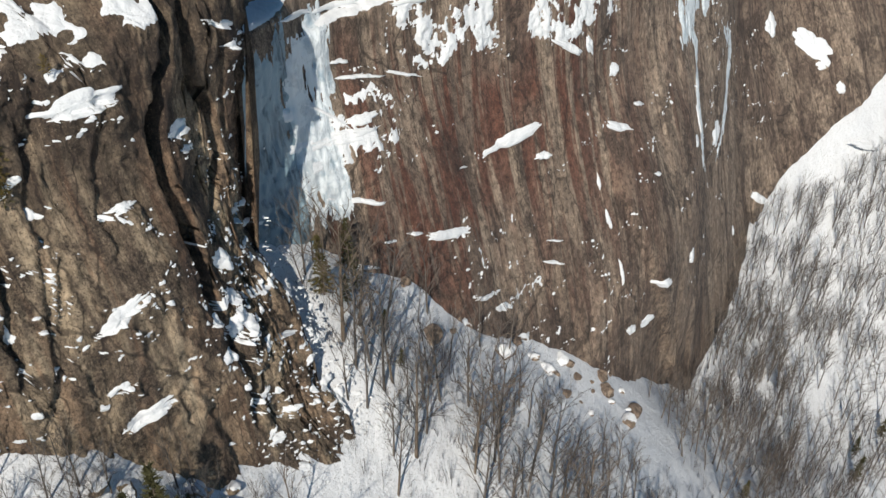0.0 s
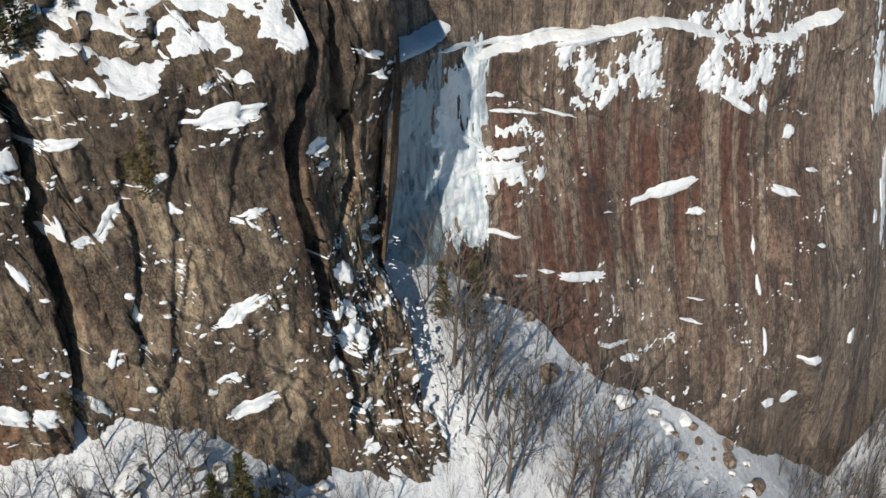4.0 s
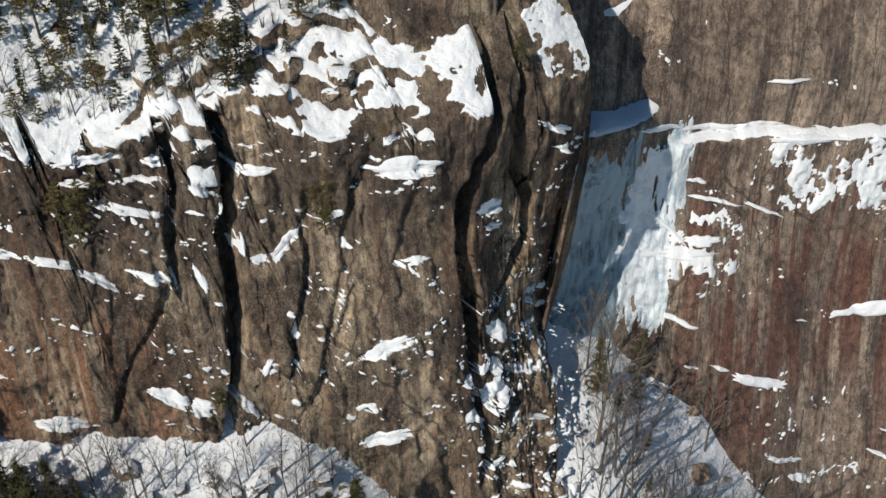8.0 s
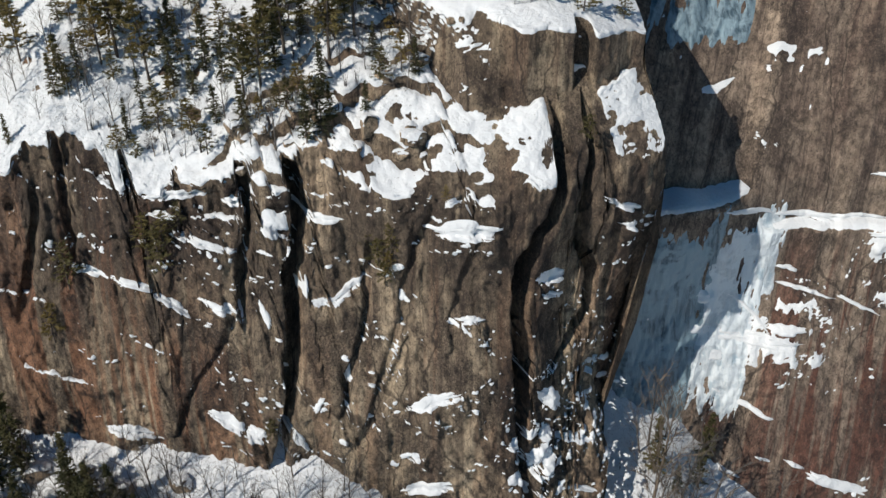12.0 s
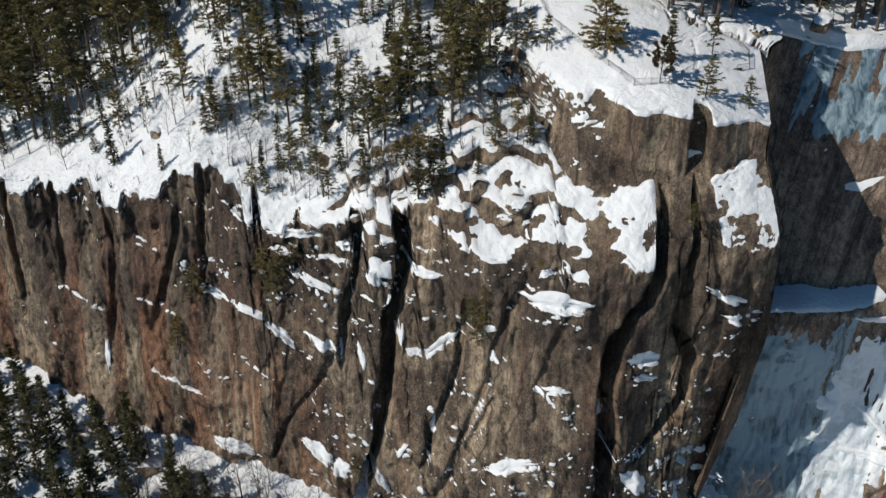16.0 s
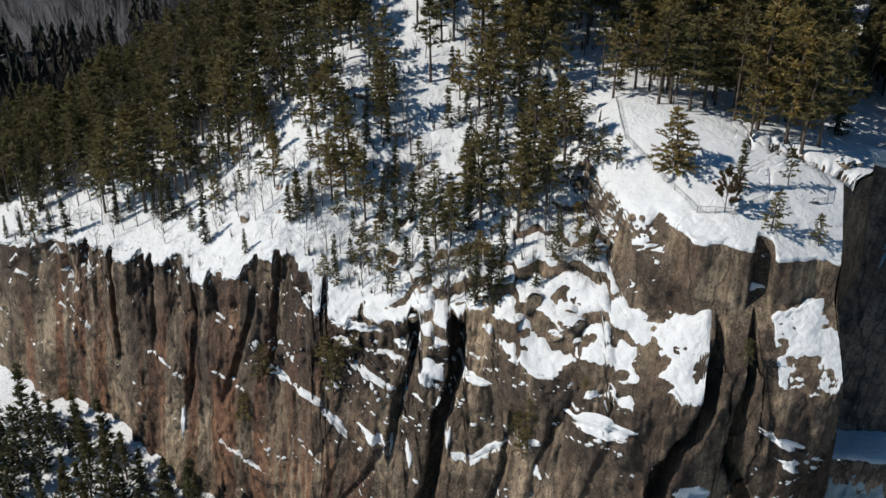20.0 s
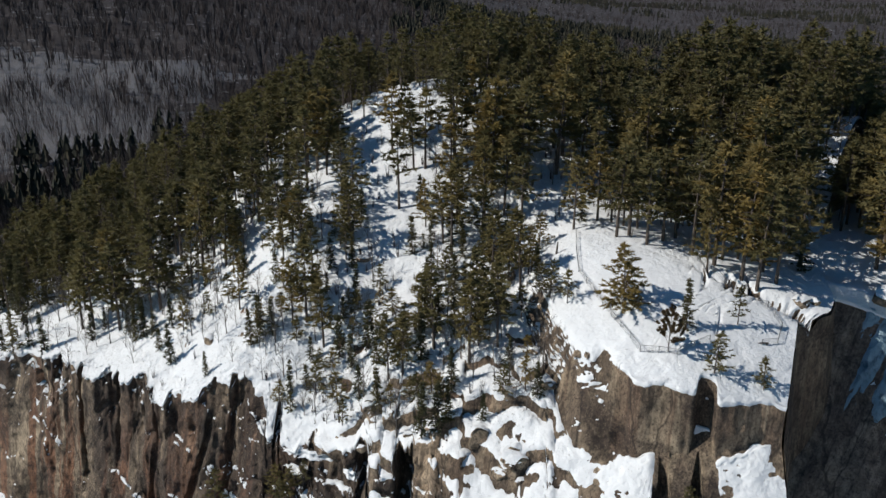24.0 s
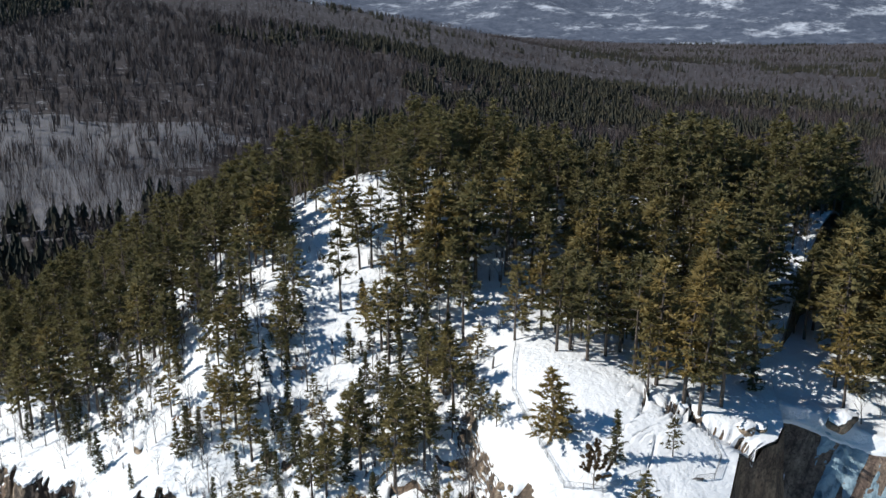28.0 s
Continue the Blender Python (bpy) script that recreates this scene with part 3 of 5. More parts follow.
lay = lay - 0.7 * step01(38.5, 40, G[..., 0]) * step01(47.5, 46.5, G[..., 0]) * step01(-8.5, -10.5, G[..., 1]) * step01(98, 95, G[..., 2])
deep = np.clip(lay, -0.5, 0.55)
up = np.stack([0 * lay, 0 * lay, 0 * lay + 1], -1)
S = G + (N * 0.6 + up * 0.4) * deep[..., None]
cover = sheet("snow_cover", S, SNOW, "bright spring snow lying over the clifftop ground", keep=deep > -0.06)
cover.data.materials.append(SNOW_FOREST)
mid = np.zeros(len(cover.data.polygons) * 3)
cover.data.polygons.foreach_get("center", mid)
mid = mid.reshape(-1, 3)
shade = (mid[:, 0] < 27) & (mid[:, 1] > np.interp(mid[:, 0], [-130, -62, -27, -3, 20], [70, 37, 21, 7, -2])) | (mid[:, 1] > 18)
cover.data.polygons.foreach_set("material_index", shade.astype(np.int32))

# the shaded flank of the prow
last = G[:, -1]
fy = np.arange(-46, 70, 0.8)
order = np.argsort(last[:, 1])
zt = np.interp(fy, last[order, 1], last[order, 2], left=-19.0)
f = np.linspace(0, 1, 90)[:, None]
zb = -20.0
FZ = zb + (zt[None] - 0.02 - zb) * f
FX = np.maximum(edge_x(fy)[None] - np.interp(FZ, [-20, -3, 6, 16, 26, 37, 51, 66, 80], [18, 16.6, 14.2, 13.2, 11.5, 6.3, 3.2, 0.7, 0]) * step01(30, 0, fy)[None], 30) + 0.05 + 1.4 * (fbm(fy[None] * 0.12, 61.0, FZ * 0.05, 4) + 0.4) * np.clip((1 - f) * 8, 0, 1) + 0.03 * (zt[None] - FZ)
sheet("cliff_flank", np.stack([FX, np.broadcast_to(fy, FX.shape), FZ], -1), ROCK_L, "steep granite flank of the prow beside the gully")

# right wall and the ground above it
us = np.r_[np.arange(-80, -46, 2.0), np.arange(-46, 112, 0.8), np.arange(112, 262, 2.0)]
RTOP = 100.0
secs = []
for u in us:
    x0, y0 = wall_xy(u, float(WALL(u, 10.0)))
    zb = float(TALUS(x0, y0)) - 45
    zs = np.linspace(zb, RTOP + 3 * float(fbm(u * 0.05, 70.0, 0, 2)) - 30 * float(step01(130, 230, u)), 260)
    vs = wall_v(u, zs)
    bv = vs[-1] - 110 * np.linspace(0, 1, 50)[1:] ** 1.5
    bx, byy = wall_xy(u, bv)
    away = step01(2, 20, vs[-1] - bv)
    bz = (zs[-1] + 1.2 + 2.0 * fbm(u * 0.1, bv * 0.1, 3.0, 3)) * (1 - away) + (BACK(bx, byy) + 1.0 * fbm(bx * 0.05, byy * 0.05, 0, 3)) * away
    x, y = wall_xy(u, np.r_[vs, bv])
    secs.append(np.stack([x, y, np.r_[zs, bz]], -1))
R = np.array(secs).transpose(1, 0, 2)
NR = normals_of(R)
sheet("cliff_east", R, ROCK_R, "tall pinkish granite wall with rust-red water streaks")
lay = (NR[..., 2] - 0.52) * 1.6 + 0.42 * fbm(R[..., 0] * 0.13, R[..., 1] * 0.13, R[..., 2] * 0.13 + 60, 4)
lay = lay + np.where((np.arange(R.shape[0]) >= 258)[:, None], 0.5, -0.45)
deep = np.clip(lay, -0.6, 0.7)
up = np.broadcast_to(np.array((0.0, 0, 1)), R.shape)
sheet("snow_cover_east", R + (NR * 0.6 + up * 0.4) * deep[..., None], SNOW, "snow caught on ledges of the granite wall", keep=deep > -0.08)


def east_top(x, y):
    """Height of the ground above the right wall."""
    u = (x - WALL_O[0]) * WALL_U[0] + (y - WALL_O[1]) * WALL_U[1]
    v = (x - WALL_O[0]) * WALL_N[0] + (y - WALL_O[1]) * WALL_N[1]
    back = float(wall_v(u, RTOP)) - v
    away = float(step01(2, 20, back))
    return (RTOP + 1.2) * (1 - away) + float(BACK(x, y)) * away, back


# ground: talus in front, country behind, down to the horizon
def ground_z(x, y):
    x, y = np.broadcast_arrays(np.asarray(x, float), np.asarray(y, float))
    t = TALUS(np.clip(x, -260, 420), np.clip(y, -330, 200)) + 1.6 * fbm(x * 0.07, y * 0.07, 0, 4)
    t = np.maximum(t, -160) - 2.0 * step01(150, 205, x)
    b = BACK(x, y) + 6 * fbm(x * 0.012, y * 0.012, 0, 4) * step01(100, 260, y)
    line = np.interp(x, [-400, -130, -60, 20, 60, 90, 160, 400], [140, 60, 40, 10, 20, 30, 0, 20])
    inside = step01(line - 10, line + 30, y)
    sunk = 30 * (1 - step01(104, 122, y)) * step01(-175, -128, x) * (1 - step01(330, 420, x))
    return t * (1 - inside) + (b - sunk) * inside


rad = np.r_[np.arange(0, 420, 3.0), 420 * 1.028 ** np.arange(0, 88)]
ang = np.radians(np.arange(-180, 180.01, 0.8))
GX, GY = 60 + rad[:, None] * np.sin(ang)[None], -40 + rad[:, None] * np.cos(ang)[None]
GZ = ground_z(GX, GY)
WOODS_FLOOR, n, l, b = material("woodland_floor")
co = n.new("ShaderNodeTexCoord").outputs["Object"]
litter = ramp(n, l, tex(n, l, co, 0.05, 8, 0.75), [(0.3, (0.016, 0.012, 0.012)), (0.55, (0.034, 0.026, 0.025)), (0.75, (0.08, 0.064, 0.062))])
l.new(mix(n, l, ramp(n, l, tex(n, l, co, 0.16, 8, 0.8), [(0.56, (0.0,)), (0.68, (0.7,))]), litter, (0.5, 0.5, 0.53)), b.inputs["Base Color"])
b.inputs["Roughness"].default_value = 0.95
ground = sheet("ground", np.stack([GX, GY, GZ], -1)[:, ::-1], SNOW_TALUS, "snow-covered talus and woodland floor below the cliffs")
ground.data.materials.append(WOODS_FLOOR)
# Far open woods: blue-grey haze is put into the snow's dark colour.
ground.data.materials.append(snow_material("hazed_open_woods_floor", (0.16, 0.17, 0.195), dirt=0.15, lump=1.0))
centre = np.zeros(len(ground.data.polygons) * 3)
ground.data.polygons.foreach_get("center", centre)
centre = centre.reshape(-1, 3)
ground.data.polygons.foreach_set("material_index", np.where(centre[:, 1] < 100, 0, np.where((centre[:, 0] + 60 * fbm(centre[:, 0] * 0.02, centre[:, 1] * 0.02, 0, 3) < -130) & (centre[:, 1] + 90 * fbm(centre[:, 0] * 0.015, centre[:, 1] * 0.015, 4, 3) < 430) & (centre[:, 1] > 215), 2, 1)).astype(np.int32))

# the mountain across the valley
mr = np.linspace(3000, 4700, 60)[:, None]
ma = np.radians(np.arange(-50, 50.1, 0.5))[None]
MX, MY = mr * np.sin(ma), mr * np.cos(ma)
rise = (mr - 3000) / 1700
MZ = -30 + 620 * rise**1.25 * (0.75 + 0.5 * fbm(MX * 0.0012, MY * 0.0012, 0, 4)) + 90 * fbm(MX * 0.004, MY * 0.004, 0, 4) * rise
m, n, l, b = material("hazed_mountain_forest")
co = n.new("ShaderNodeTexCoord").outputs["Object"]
# Blue distance haze is put into the forest and snowfield colours.
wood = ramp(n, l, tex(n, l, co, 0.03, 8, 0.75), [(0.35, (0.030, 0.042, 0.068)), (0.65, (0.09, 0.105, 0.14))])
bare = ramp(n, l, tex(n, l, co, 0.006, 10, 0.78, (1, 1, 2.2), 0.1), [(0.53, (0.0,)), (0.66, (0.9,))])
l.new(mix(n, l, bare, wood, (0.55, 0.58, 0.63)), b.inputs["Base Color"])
b.inputs["Roughness"].default_value = 0.9
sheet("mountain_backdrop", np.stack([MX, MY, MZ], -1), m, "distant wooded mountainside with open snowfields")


# ---------------------------------------------------------------- builders of things
RNG = random.Random(11)


def part(name, verts, faces, mat, parent=None, label="", smooth=True):
    """One mesh object under a thing; faces may mix triangles and quads."""
    me = bpy.data.meshes.new(name)
    me.from_pydata([tuple(v) for v in verts], [], faces)
    if smooth:
        me.polygons.foreach_set("use_smooth", [True] * len(me.polygons))
    me.materials.append(mat)
    ob = new(name, me)
    if parent is not None:
        ob.parent = parent
    if label:
        ob["label"] = label
    return ob


def tube(verts, faces, pts, radii, sides=6):
    """A tapered limb along pts, added to verts and faces."""
    start = len(verts)
    for i, (p, r) in enumerate(zip(pts, radii)):
        a = pts[max(i - 1, 0)]
        b = pts[min(i + 1, len(pts) - 1)]
        d = (Vector(b) - Vector(a)).normalized()
        s = d.orthogonal().normalized()
        t = d.cross(s)
        for k in range(sides):
            w = 2 * math.pi * k / sides
            verts.append(Vector(p) + r * (math.cos(w) * s + math.sin(w) * t))
    for i in range(len(pts) - 1):
        for k in range(sides):
            a, b = start + i * sides + k, start + i * sides + (k + 1) % sides
            faces.append((a, b, b + sides, a + sides))


def spray(verts, faces, at, way, length, width, rng, count):
    """A tuft of needles: narrow leaves fanned about a way."""
    for _ in range(count):
        d = (Vector(way) + Vector((rng.gauss(0, 0.55), rng.gauss(0, 0.55), rng.gauss(0.12, 0.4)))).normalized()
        s = d.cross(Vector((rng.gauss(0, 1), rng.gauss(0, 1), rng.gauss(0, 1)))).normalized() * width * rng.uniform(0.6, 1.2)
        base = Vector(at) - d * length * 0.35
        tip = Vector(at) + d * length * rng.uniform(0.6, 1.1)
        n = len(verts)
        verts += [base + s, base - s, tip]
        faces.append((n, n + 1, n + 2))


def conifer(name, rng, height, bare, spread, droop, whorls, per, needles, tuft, top_power, label, category, lean=0.03):
    """A conifer: tapered trunk, limbs in whorls, tufts of needles with gaps between them."""
    tree = new(name)
    tv, tf = [], []
    bend = Vector((rng.gauss(0, lean), rng.gauss(0, lean), 0))
    pts = [Vector((0, 0, -0.6)) + Vector((0, 0, 1)) * (height + 0.6) * f + bend * height * f * f for f in (0, 0.25, 0.5, 0.75, 1)]
    r0 = 0.015 * height + 0.03
    tube(tv, tf, pts, [r0, r0 * 0.82, r0 * 0.6, r0 * 0.33, 0.02], 6)
    cv, cf = [], []
    for w in range(whorls):
        f = bare + (1 - bare) * (w + rng.uniform(-0.3, 0.3)) / (whorls - 0.5)
        f = min(max(f, bare * 0.9), 0.985)
        z = height * f
        q = (f - bare) / (1 - bare)
        reach = spread * height * max(0.07, (1 - q) ** top_power) * (0.55 + 0.45 * min(1, q * 4 + 0.35))
        turn = rng.uniform(0, 6.28)
        centre = bend * height * f * f
        for k in range(per):
            if rng.random() < 0.14:
                continue
            a = turn + 6.283 * k / per + rng.uniform(-0.35, 0.35)
            rl = reach * rng.uniform(0.55, 1.2)
            up = rng.uniform(-0.12, 0.2) - droop * (1 - q)
            way = Vector((math.cos(a), math.sin(a), up)).normalized()
            root = Vector((0, 0, z)) + centre
            tip = root + way * rl + Vector((0, 0, 0.1 * rl))
            tube(tv, tf, [root, tip], [0.012 * height * 0.25 + 0.015, 0.01], 3)
            tufts = max(2, int(rl / tuft * 1.25))
            for j in range(tufts):
                g = 0.28 + 0.72 * (j + rng.uniform(0, 0.8)) / tufts
                at = root.lerp(tip, min(g, 1.02)) + Vector((rng.gauss(0, 0.22), rng.gauss(0, 0.22), rng.gauss(0.05, 0.12))) * tuft
                spray(cv, cf, at, way, tuft * 1.05, tuft * 0.17, rng, 7)
    spray(cv, cf, pts[-1], (0, 0, 1), tuft, tuft * 0.2, rng, 6)
    part("trunk", tv, tf, BARK, tree)
    part("crown", cv, cf, needles, tree, smooth=False)
    return tagged(tree, label, category)


def hardwood(name, rng, height, limbs, label, crown=None, slim=0.5, leaves=(3, 0.4)):
    """A leafless tree: leaning trunk, forked limbs and many thin twigs."""
    tree = new(name)
    tv, tf, cv, cf = [], [], [], []
    lean = Vector((rng.gauss(0, 0.07), rng.gauss(0, 0.07), 0))
    pts = [Vector((0, 0, -0.6)) + Vector((0, 0, 1)) * (height * 0.8 + 0.6) * f + lean * height * f + Vector((rng.gauss(0, 0.1), rng.gauss(0, 0.1), 0)) * f for f in (0, 0.2, 0.45, 0.7, 1)]
    r0 = 0.0085 * height + 0.04
    tube(tv, tf, pts, [r0, r0 * 0.85, r0 * 0.65, r0 * 0.45, 0.025], 6)
    for k in range(limbs):
        f = 0.28 + 0.7 * (k + rng.random()) / limbs
        i = min(int(f * 4), 3)
        root = pts[i].lerp(pts[i + 1], f * 4 - i)
        a = k * 2.4 + rng.uniform(-0.5, 0.5)
        way = Vector((math.cos(a) * slim, math.sin(a) * slim, rng.uniform(0.6, 1.1))).normalized()
        ln = height * (0.42 - 0.24 * f) * rng.uniform(0.7, 1.2)
        mid = root + way * ln * 0.5 + Vector((0, 0, 0.04 * ln))
        tip = root + way * ln + Vector((0, 0, 0.16 * ln))
        tube(cv, cf, [root, mid, tip], [r0 * 0.34, r0 * 0.22, 0.014], 3)
        for j in range(5):
            g = 0.25 + 0.75 * (j + rng.random()) / 5
            b = (root.lerp(mid, g * 2) if g < 0.5 else mid.lerp(tip, g * 2 - 1))
            d = (way + Vector((rng.gauss(0, 0.5), rng.gauss(0, 0.5), rng.gauss(0.15, 0.25)))).normalized()
            e = b + d * ln * rng.uniform(0.25, 0.5)
            tube(cv, cf, [b, e], [0.028, 0.010], 3)
            for _ in range(4):
                c = b.lerp(e, rng.uniform(0.3, 1))
                d2 = (d + Vector((rng.gauss(0, 0.6), rng.gauss(0, 0.6), rng.gauss(0.2, 0.4)))).normalized()
                s = d2.orthogonal().normalized() * 0.016
                n = len(cv)
                cv += [c + s, c - s, c + d2 * ln * rng.uniform(0.15, 0.32)]
                cf.append((n, n + 1, n + 2))
                if crown is not None:
                    spray(crown[0], crown[1], c, d2, leaves[1], 0.35 * leaves[1], rng, leaves[0])
    part("trunk", tv, tf, BARK_GREY, tree)
    part("crown", cv, cf, BARK_GREY, tree)
    if crown is not None:
        part("foliage", crown[0], crown[1], BROWN_LEAF, tree, "withered russet leaves", smooth=False)
    return tagged(tree, label, "tree")


class Kind:
    """Templates of one kind of tree; the first use of each is the template, the rest are copies."""

    def __init__(self, makers, group):
        self.makers, self.made, self.group, self.count, self.rest = makers, {}, group, 0, []

    def put(self, x, y, z, height, rng, variant=None, limit=10**6):
        if self.count >= limit:
            self.rest.append((x, y, z, height))
            return None
        self.count += 1
        v = variant if variant is not None else rng.randrange(len(self.makers))
        if v not in self.made:
            ob, base = self.makers[v]()
            self.made[v] = (ob, base)
            tagged(ob, group=self.group)
        ob, base = self.made[v]
        s = height / base
        m = Matrix.LocRotScale((x, y, z), Euler((0, 0, rng.uniform(0, 6.28))), (s * rng.uniform(0.9, 1.12), s * rng.uniform(0.9, 1.12), s))
        if ob.get("placed"):
            return copy_thing(ob, m)
        ob["placed"] = True
        ob.matrix_basis = m
        ob.scale = (1, 1, 1)
        ob.matrix_basis = m
        return ob


    def join_rest(self, name, label, seed):
        """All further trees of the kind as one mesh."""
        rng = np.random.RandomState(seed)
        if not self.rest:
            return None
        shapes, mats = [], []
        for ob, base in self.made.values():
            vs, ts, ms, at = [], [], [], 0
            for ch in ob.children:
                me = ch.data
                co = np.zeros(len(me.vertices) * 3)
                me.vertices.foreach_get("co", co)
                me.calc_loop_triangles()
                tri = np.zeros(len(me.loop_triangles) * 3, int)
                me.loop_triangles.foreach_get("vertices", tri)
                if me.materials[0] not in mats:
                    mats.append(me.materials[0])
                vs.append(co.reshape(-1, 3))
                ts.append(tri.reshape(-1, 3) + at)
                ms.append(np.full(len(tri) // 3, mats.index(me.materials[0])))
                at += len(me.vertices)
            shapes.append((np.concatenate(vs) / base, np.concatenate(ts), np.concatenate(ms)))
        V, F, M, at = [], [], [], 0
        for x, y, z, h in self.rest:
            v, f, m = shapes[rng.randint(len(shapes))]
            a = rng.uniform(0, 6.28)
            c, s = math.cos(a) * h, math.sin(a) * h
            V.append(np.c_[v[:, 0] * c - v[:, 1] * s + x, v[:, 0] * s + v[:, 1] * c + y, v[:, 2] * h + z])
            F.append(f + at)
            M.append(m)
            at += len(v)
        ob = mesh_object(name, np.concatenate(V), np.concatenate(F), mats[0], smooth=False)
        for extra in mats[1:]:
            ob.data.materials.append(extra)
        ob.data.polygons.foreach_set("material_index", np.concatenate(M).astype(np.int32))
        return tagged(ob, label, kind="stuff")


def pine_maker(seed, h, **kw):
    args = dict(bare=0.34, spread=0.30, droop=0.06, whorls=11, per=5, needles=PINE, tuft=0.95, top_power=0.8,
                label="olive-green pine with a bare lower trunk standing in snow", category="pine tree")
    args.update(kw)
    return lambda: (conifer("pine_tree", random.Random(seed), h, **args), h)


def spruce_maker(seed, h, **kw):
    args = dict(bare=0.10, spread=0.23, droop=0.22, whorls=17, per=6, needles=SPRUCE, tuft=0.75, top_power=0.95,
                label="dark green spruce with drooping boughs standing in snow", category="spruce tree")
    args.update(kw)
    return lambda: (conifer("spruce_tree", random.Random(seed), h, **args), h)


def hardwood_maker(seed, h, limbs, slim=0.5):
    return lambda: (hardwood("bare_hardwood_tree", random.Random(seed), h, limbs, "leafless grey hardwood tree rising from the snow", slim=slim), h)


PINES = Kind([pine_maker(1, 14), pine_maker(2, 14, bare=0.42, spread=0.27), pine_maker(3, 14, bare=0.26, spread=0.32), pine_maker(4, 14, bare=0.48, spread=0.26, whorls=9),
              pine_maker(5, 14, bare=0.3, spread=0.26, whorls=12)], "pines on the clifftop")
SPARSE = Kind([pine_maker(21, 8, bare=0.25, spread=0.36, whorls=8, per=5, tuft=0.7), pine_maker(22, 8, bare=0.36, spread=0.32, whorls=7, per=5, tuft=0.7),
               pine_maker(23, 8, bare=0.16, spread=0.38, whorls=9, per=5, tuft=0.7)], "small pines near the rim")
SPRUCES = Kind([spruce_maker(31, 12), spruce_maker(32, 12, spread=0.22, whorls=15), spruce_maker(33, 12, spread=0.16)], "spruces on the clifftop")
SHRUBS = Kind([lambda: (hardwood("russet_shrub", random.Random(61), 5.0, 7, "low russet shrub holding its dead leaves among the ledges", crown=([], []), slim=1.1), 5.0),
               lambda: (hardwood("russet_shrub", random.Random(62), 5.0, 8, "low russet shrub holding its dead leaves among the ledges", crown=([], []), slim=0.9), 5.0)], "shrubs on the brow")
TALUS_SPRUCES = Kind([spruce_maker(34, 12, spread=0.21), spruce_maker(35, 12, spread=0.24, whorls=15)], "spruces below the cliff")
BARES = Kind([hardwood_maker(41, 11, 9), hardwood_maker(42, 11, 10), hardwood_maker(43, 11, 8, 0.7)], "bare trees on the clifftop")
TALUS_BARES = Kind([hardwood_maker(51, 13, 10), hardwood_maker(52, 13, 11), hardwood_maker(53, 13, 9, 0.7), hardwood_maker(54, 13, 8, 0.4)], "bare trees on the talus")


def snow_patch(x, z, a, b, tilt, west, seed):
    """A lens of snow lodged on the rock face."""
    rng = np.random.RandomState(seed)
    rings, sides = 5, 44
    th = np.linspace(0, 2 * np.pi, sides, endpoint=False)
    wob = 1 + 0.55 * fbm(np.cos(th) * 1.6 + seed, np.sin(th) * 1.6, 0.0, 5) + 0.05 * rng.uniform(-1, 1, sides)
    wob = np.clip(wob * (1 - 0.25 * (np.sin(th) > 0) * rng.uniform(0, 1)), 0.4, 1.6)
    b = 0.85 * b
    t = math.radians(tilt)
    fr = np.linspace(0, 1, rings + 1)[1:]
    px = np.r_[0, (fr[:, None] * a * wob * np.cos(th)).ravel()]
    pz = np.r_[0, (fr[:, None] * b * wob * np.sin(th)).ravel()]
    f = np.r_[0, np.repeat(fr, sides)]
    gx, gz = x + px * math.cos(t) - pz * math.sin(t), z + px * math.sin(t) + pz * math.cos(t)
    thick = min(0.5, 0.28 + 0.12 * b)
    out = thick * np.sqrt(np.clip(1 - f**2.2, 0, 1)) - 0.12
    lower = np.clip(-(pz / b), -1, 1) * 0.25 * thick
    out = out + lower * (f < 0.99)
    if west:
        gy = face_y(gx, gz)
        verts = np.stack([gx, gy - out - 0.15, gz + 0.25 * out], -1)
    else:
        vx, vy = wall_xy(gx, wall_v(gx, gz) + out + 0.2)
        verts = np.stack([vx, vy, gz + 0.25 * out], -1)
    faces = [(0, 1 + k, 1 + (k + 1) % sides) for k in range(sides)]
    for r in range(rings - 1):
        for k in range(sides):
            p, q = 1 + r * sides + k, 1 + r * sides + (k + 1) % sides
            faces.append((p, p + sides, q + sides, q))
    ob = part("snow_patch", verts.tolist(), faces, SNOW)
    return tagged(ob, "white snow patch lodged on a ledge of the granite face", "snow patch", "snow patches on the rock")


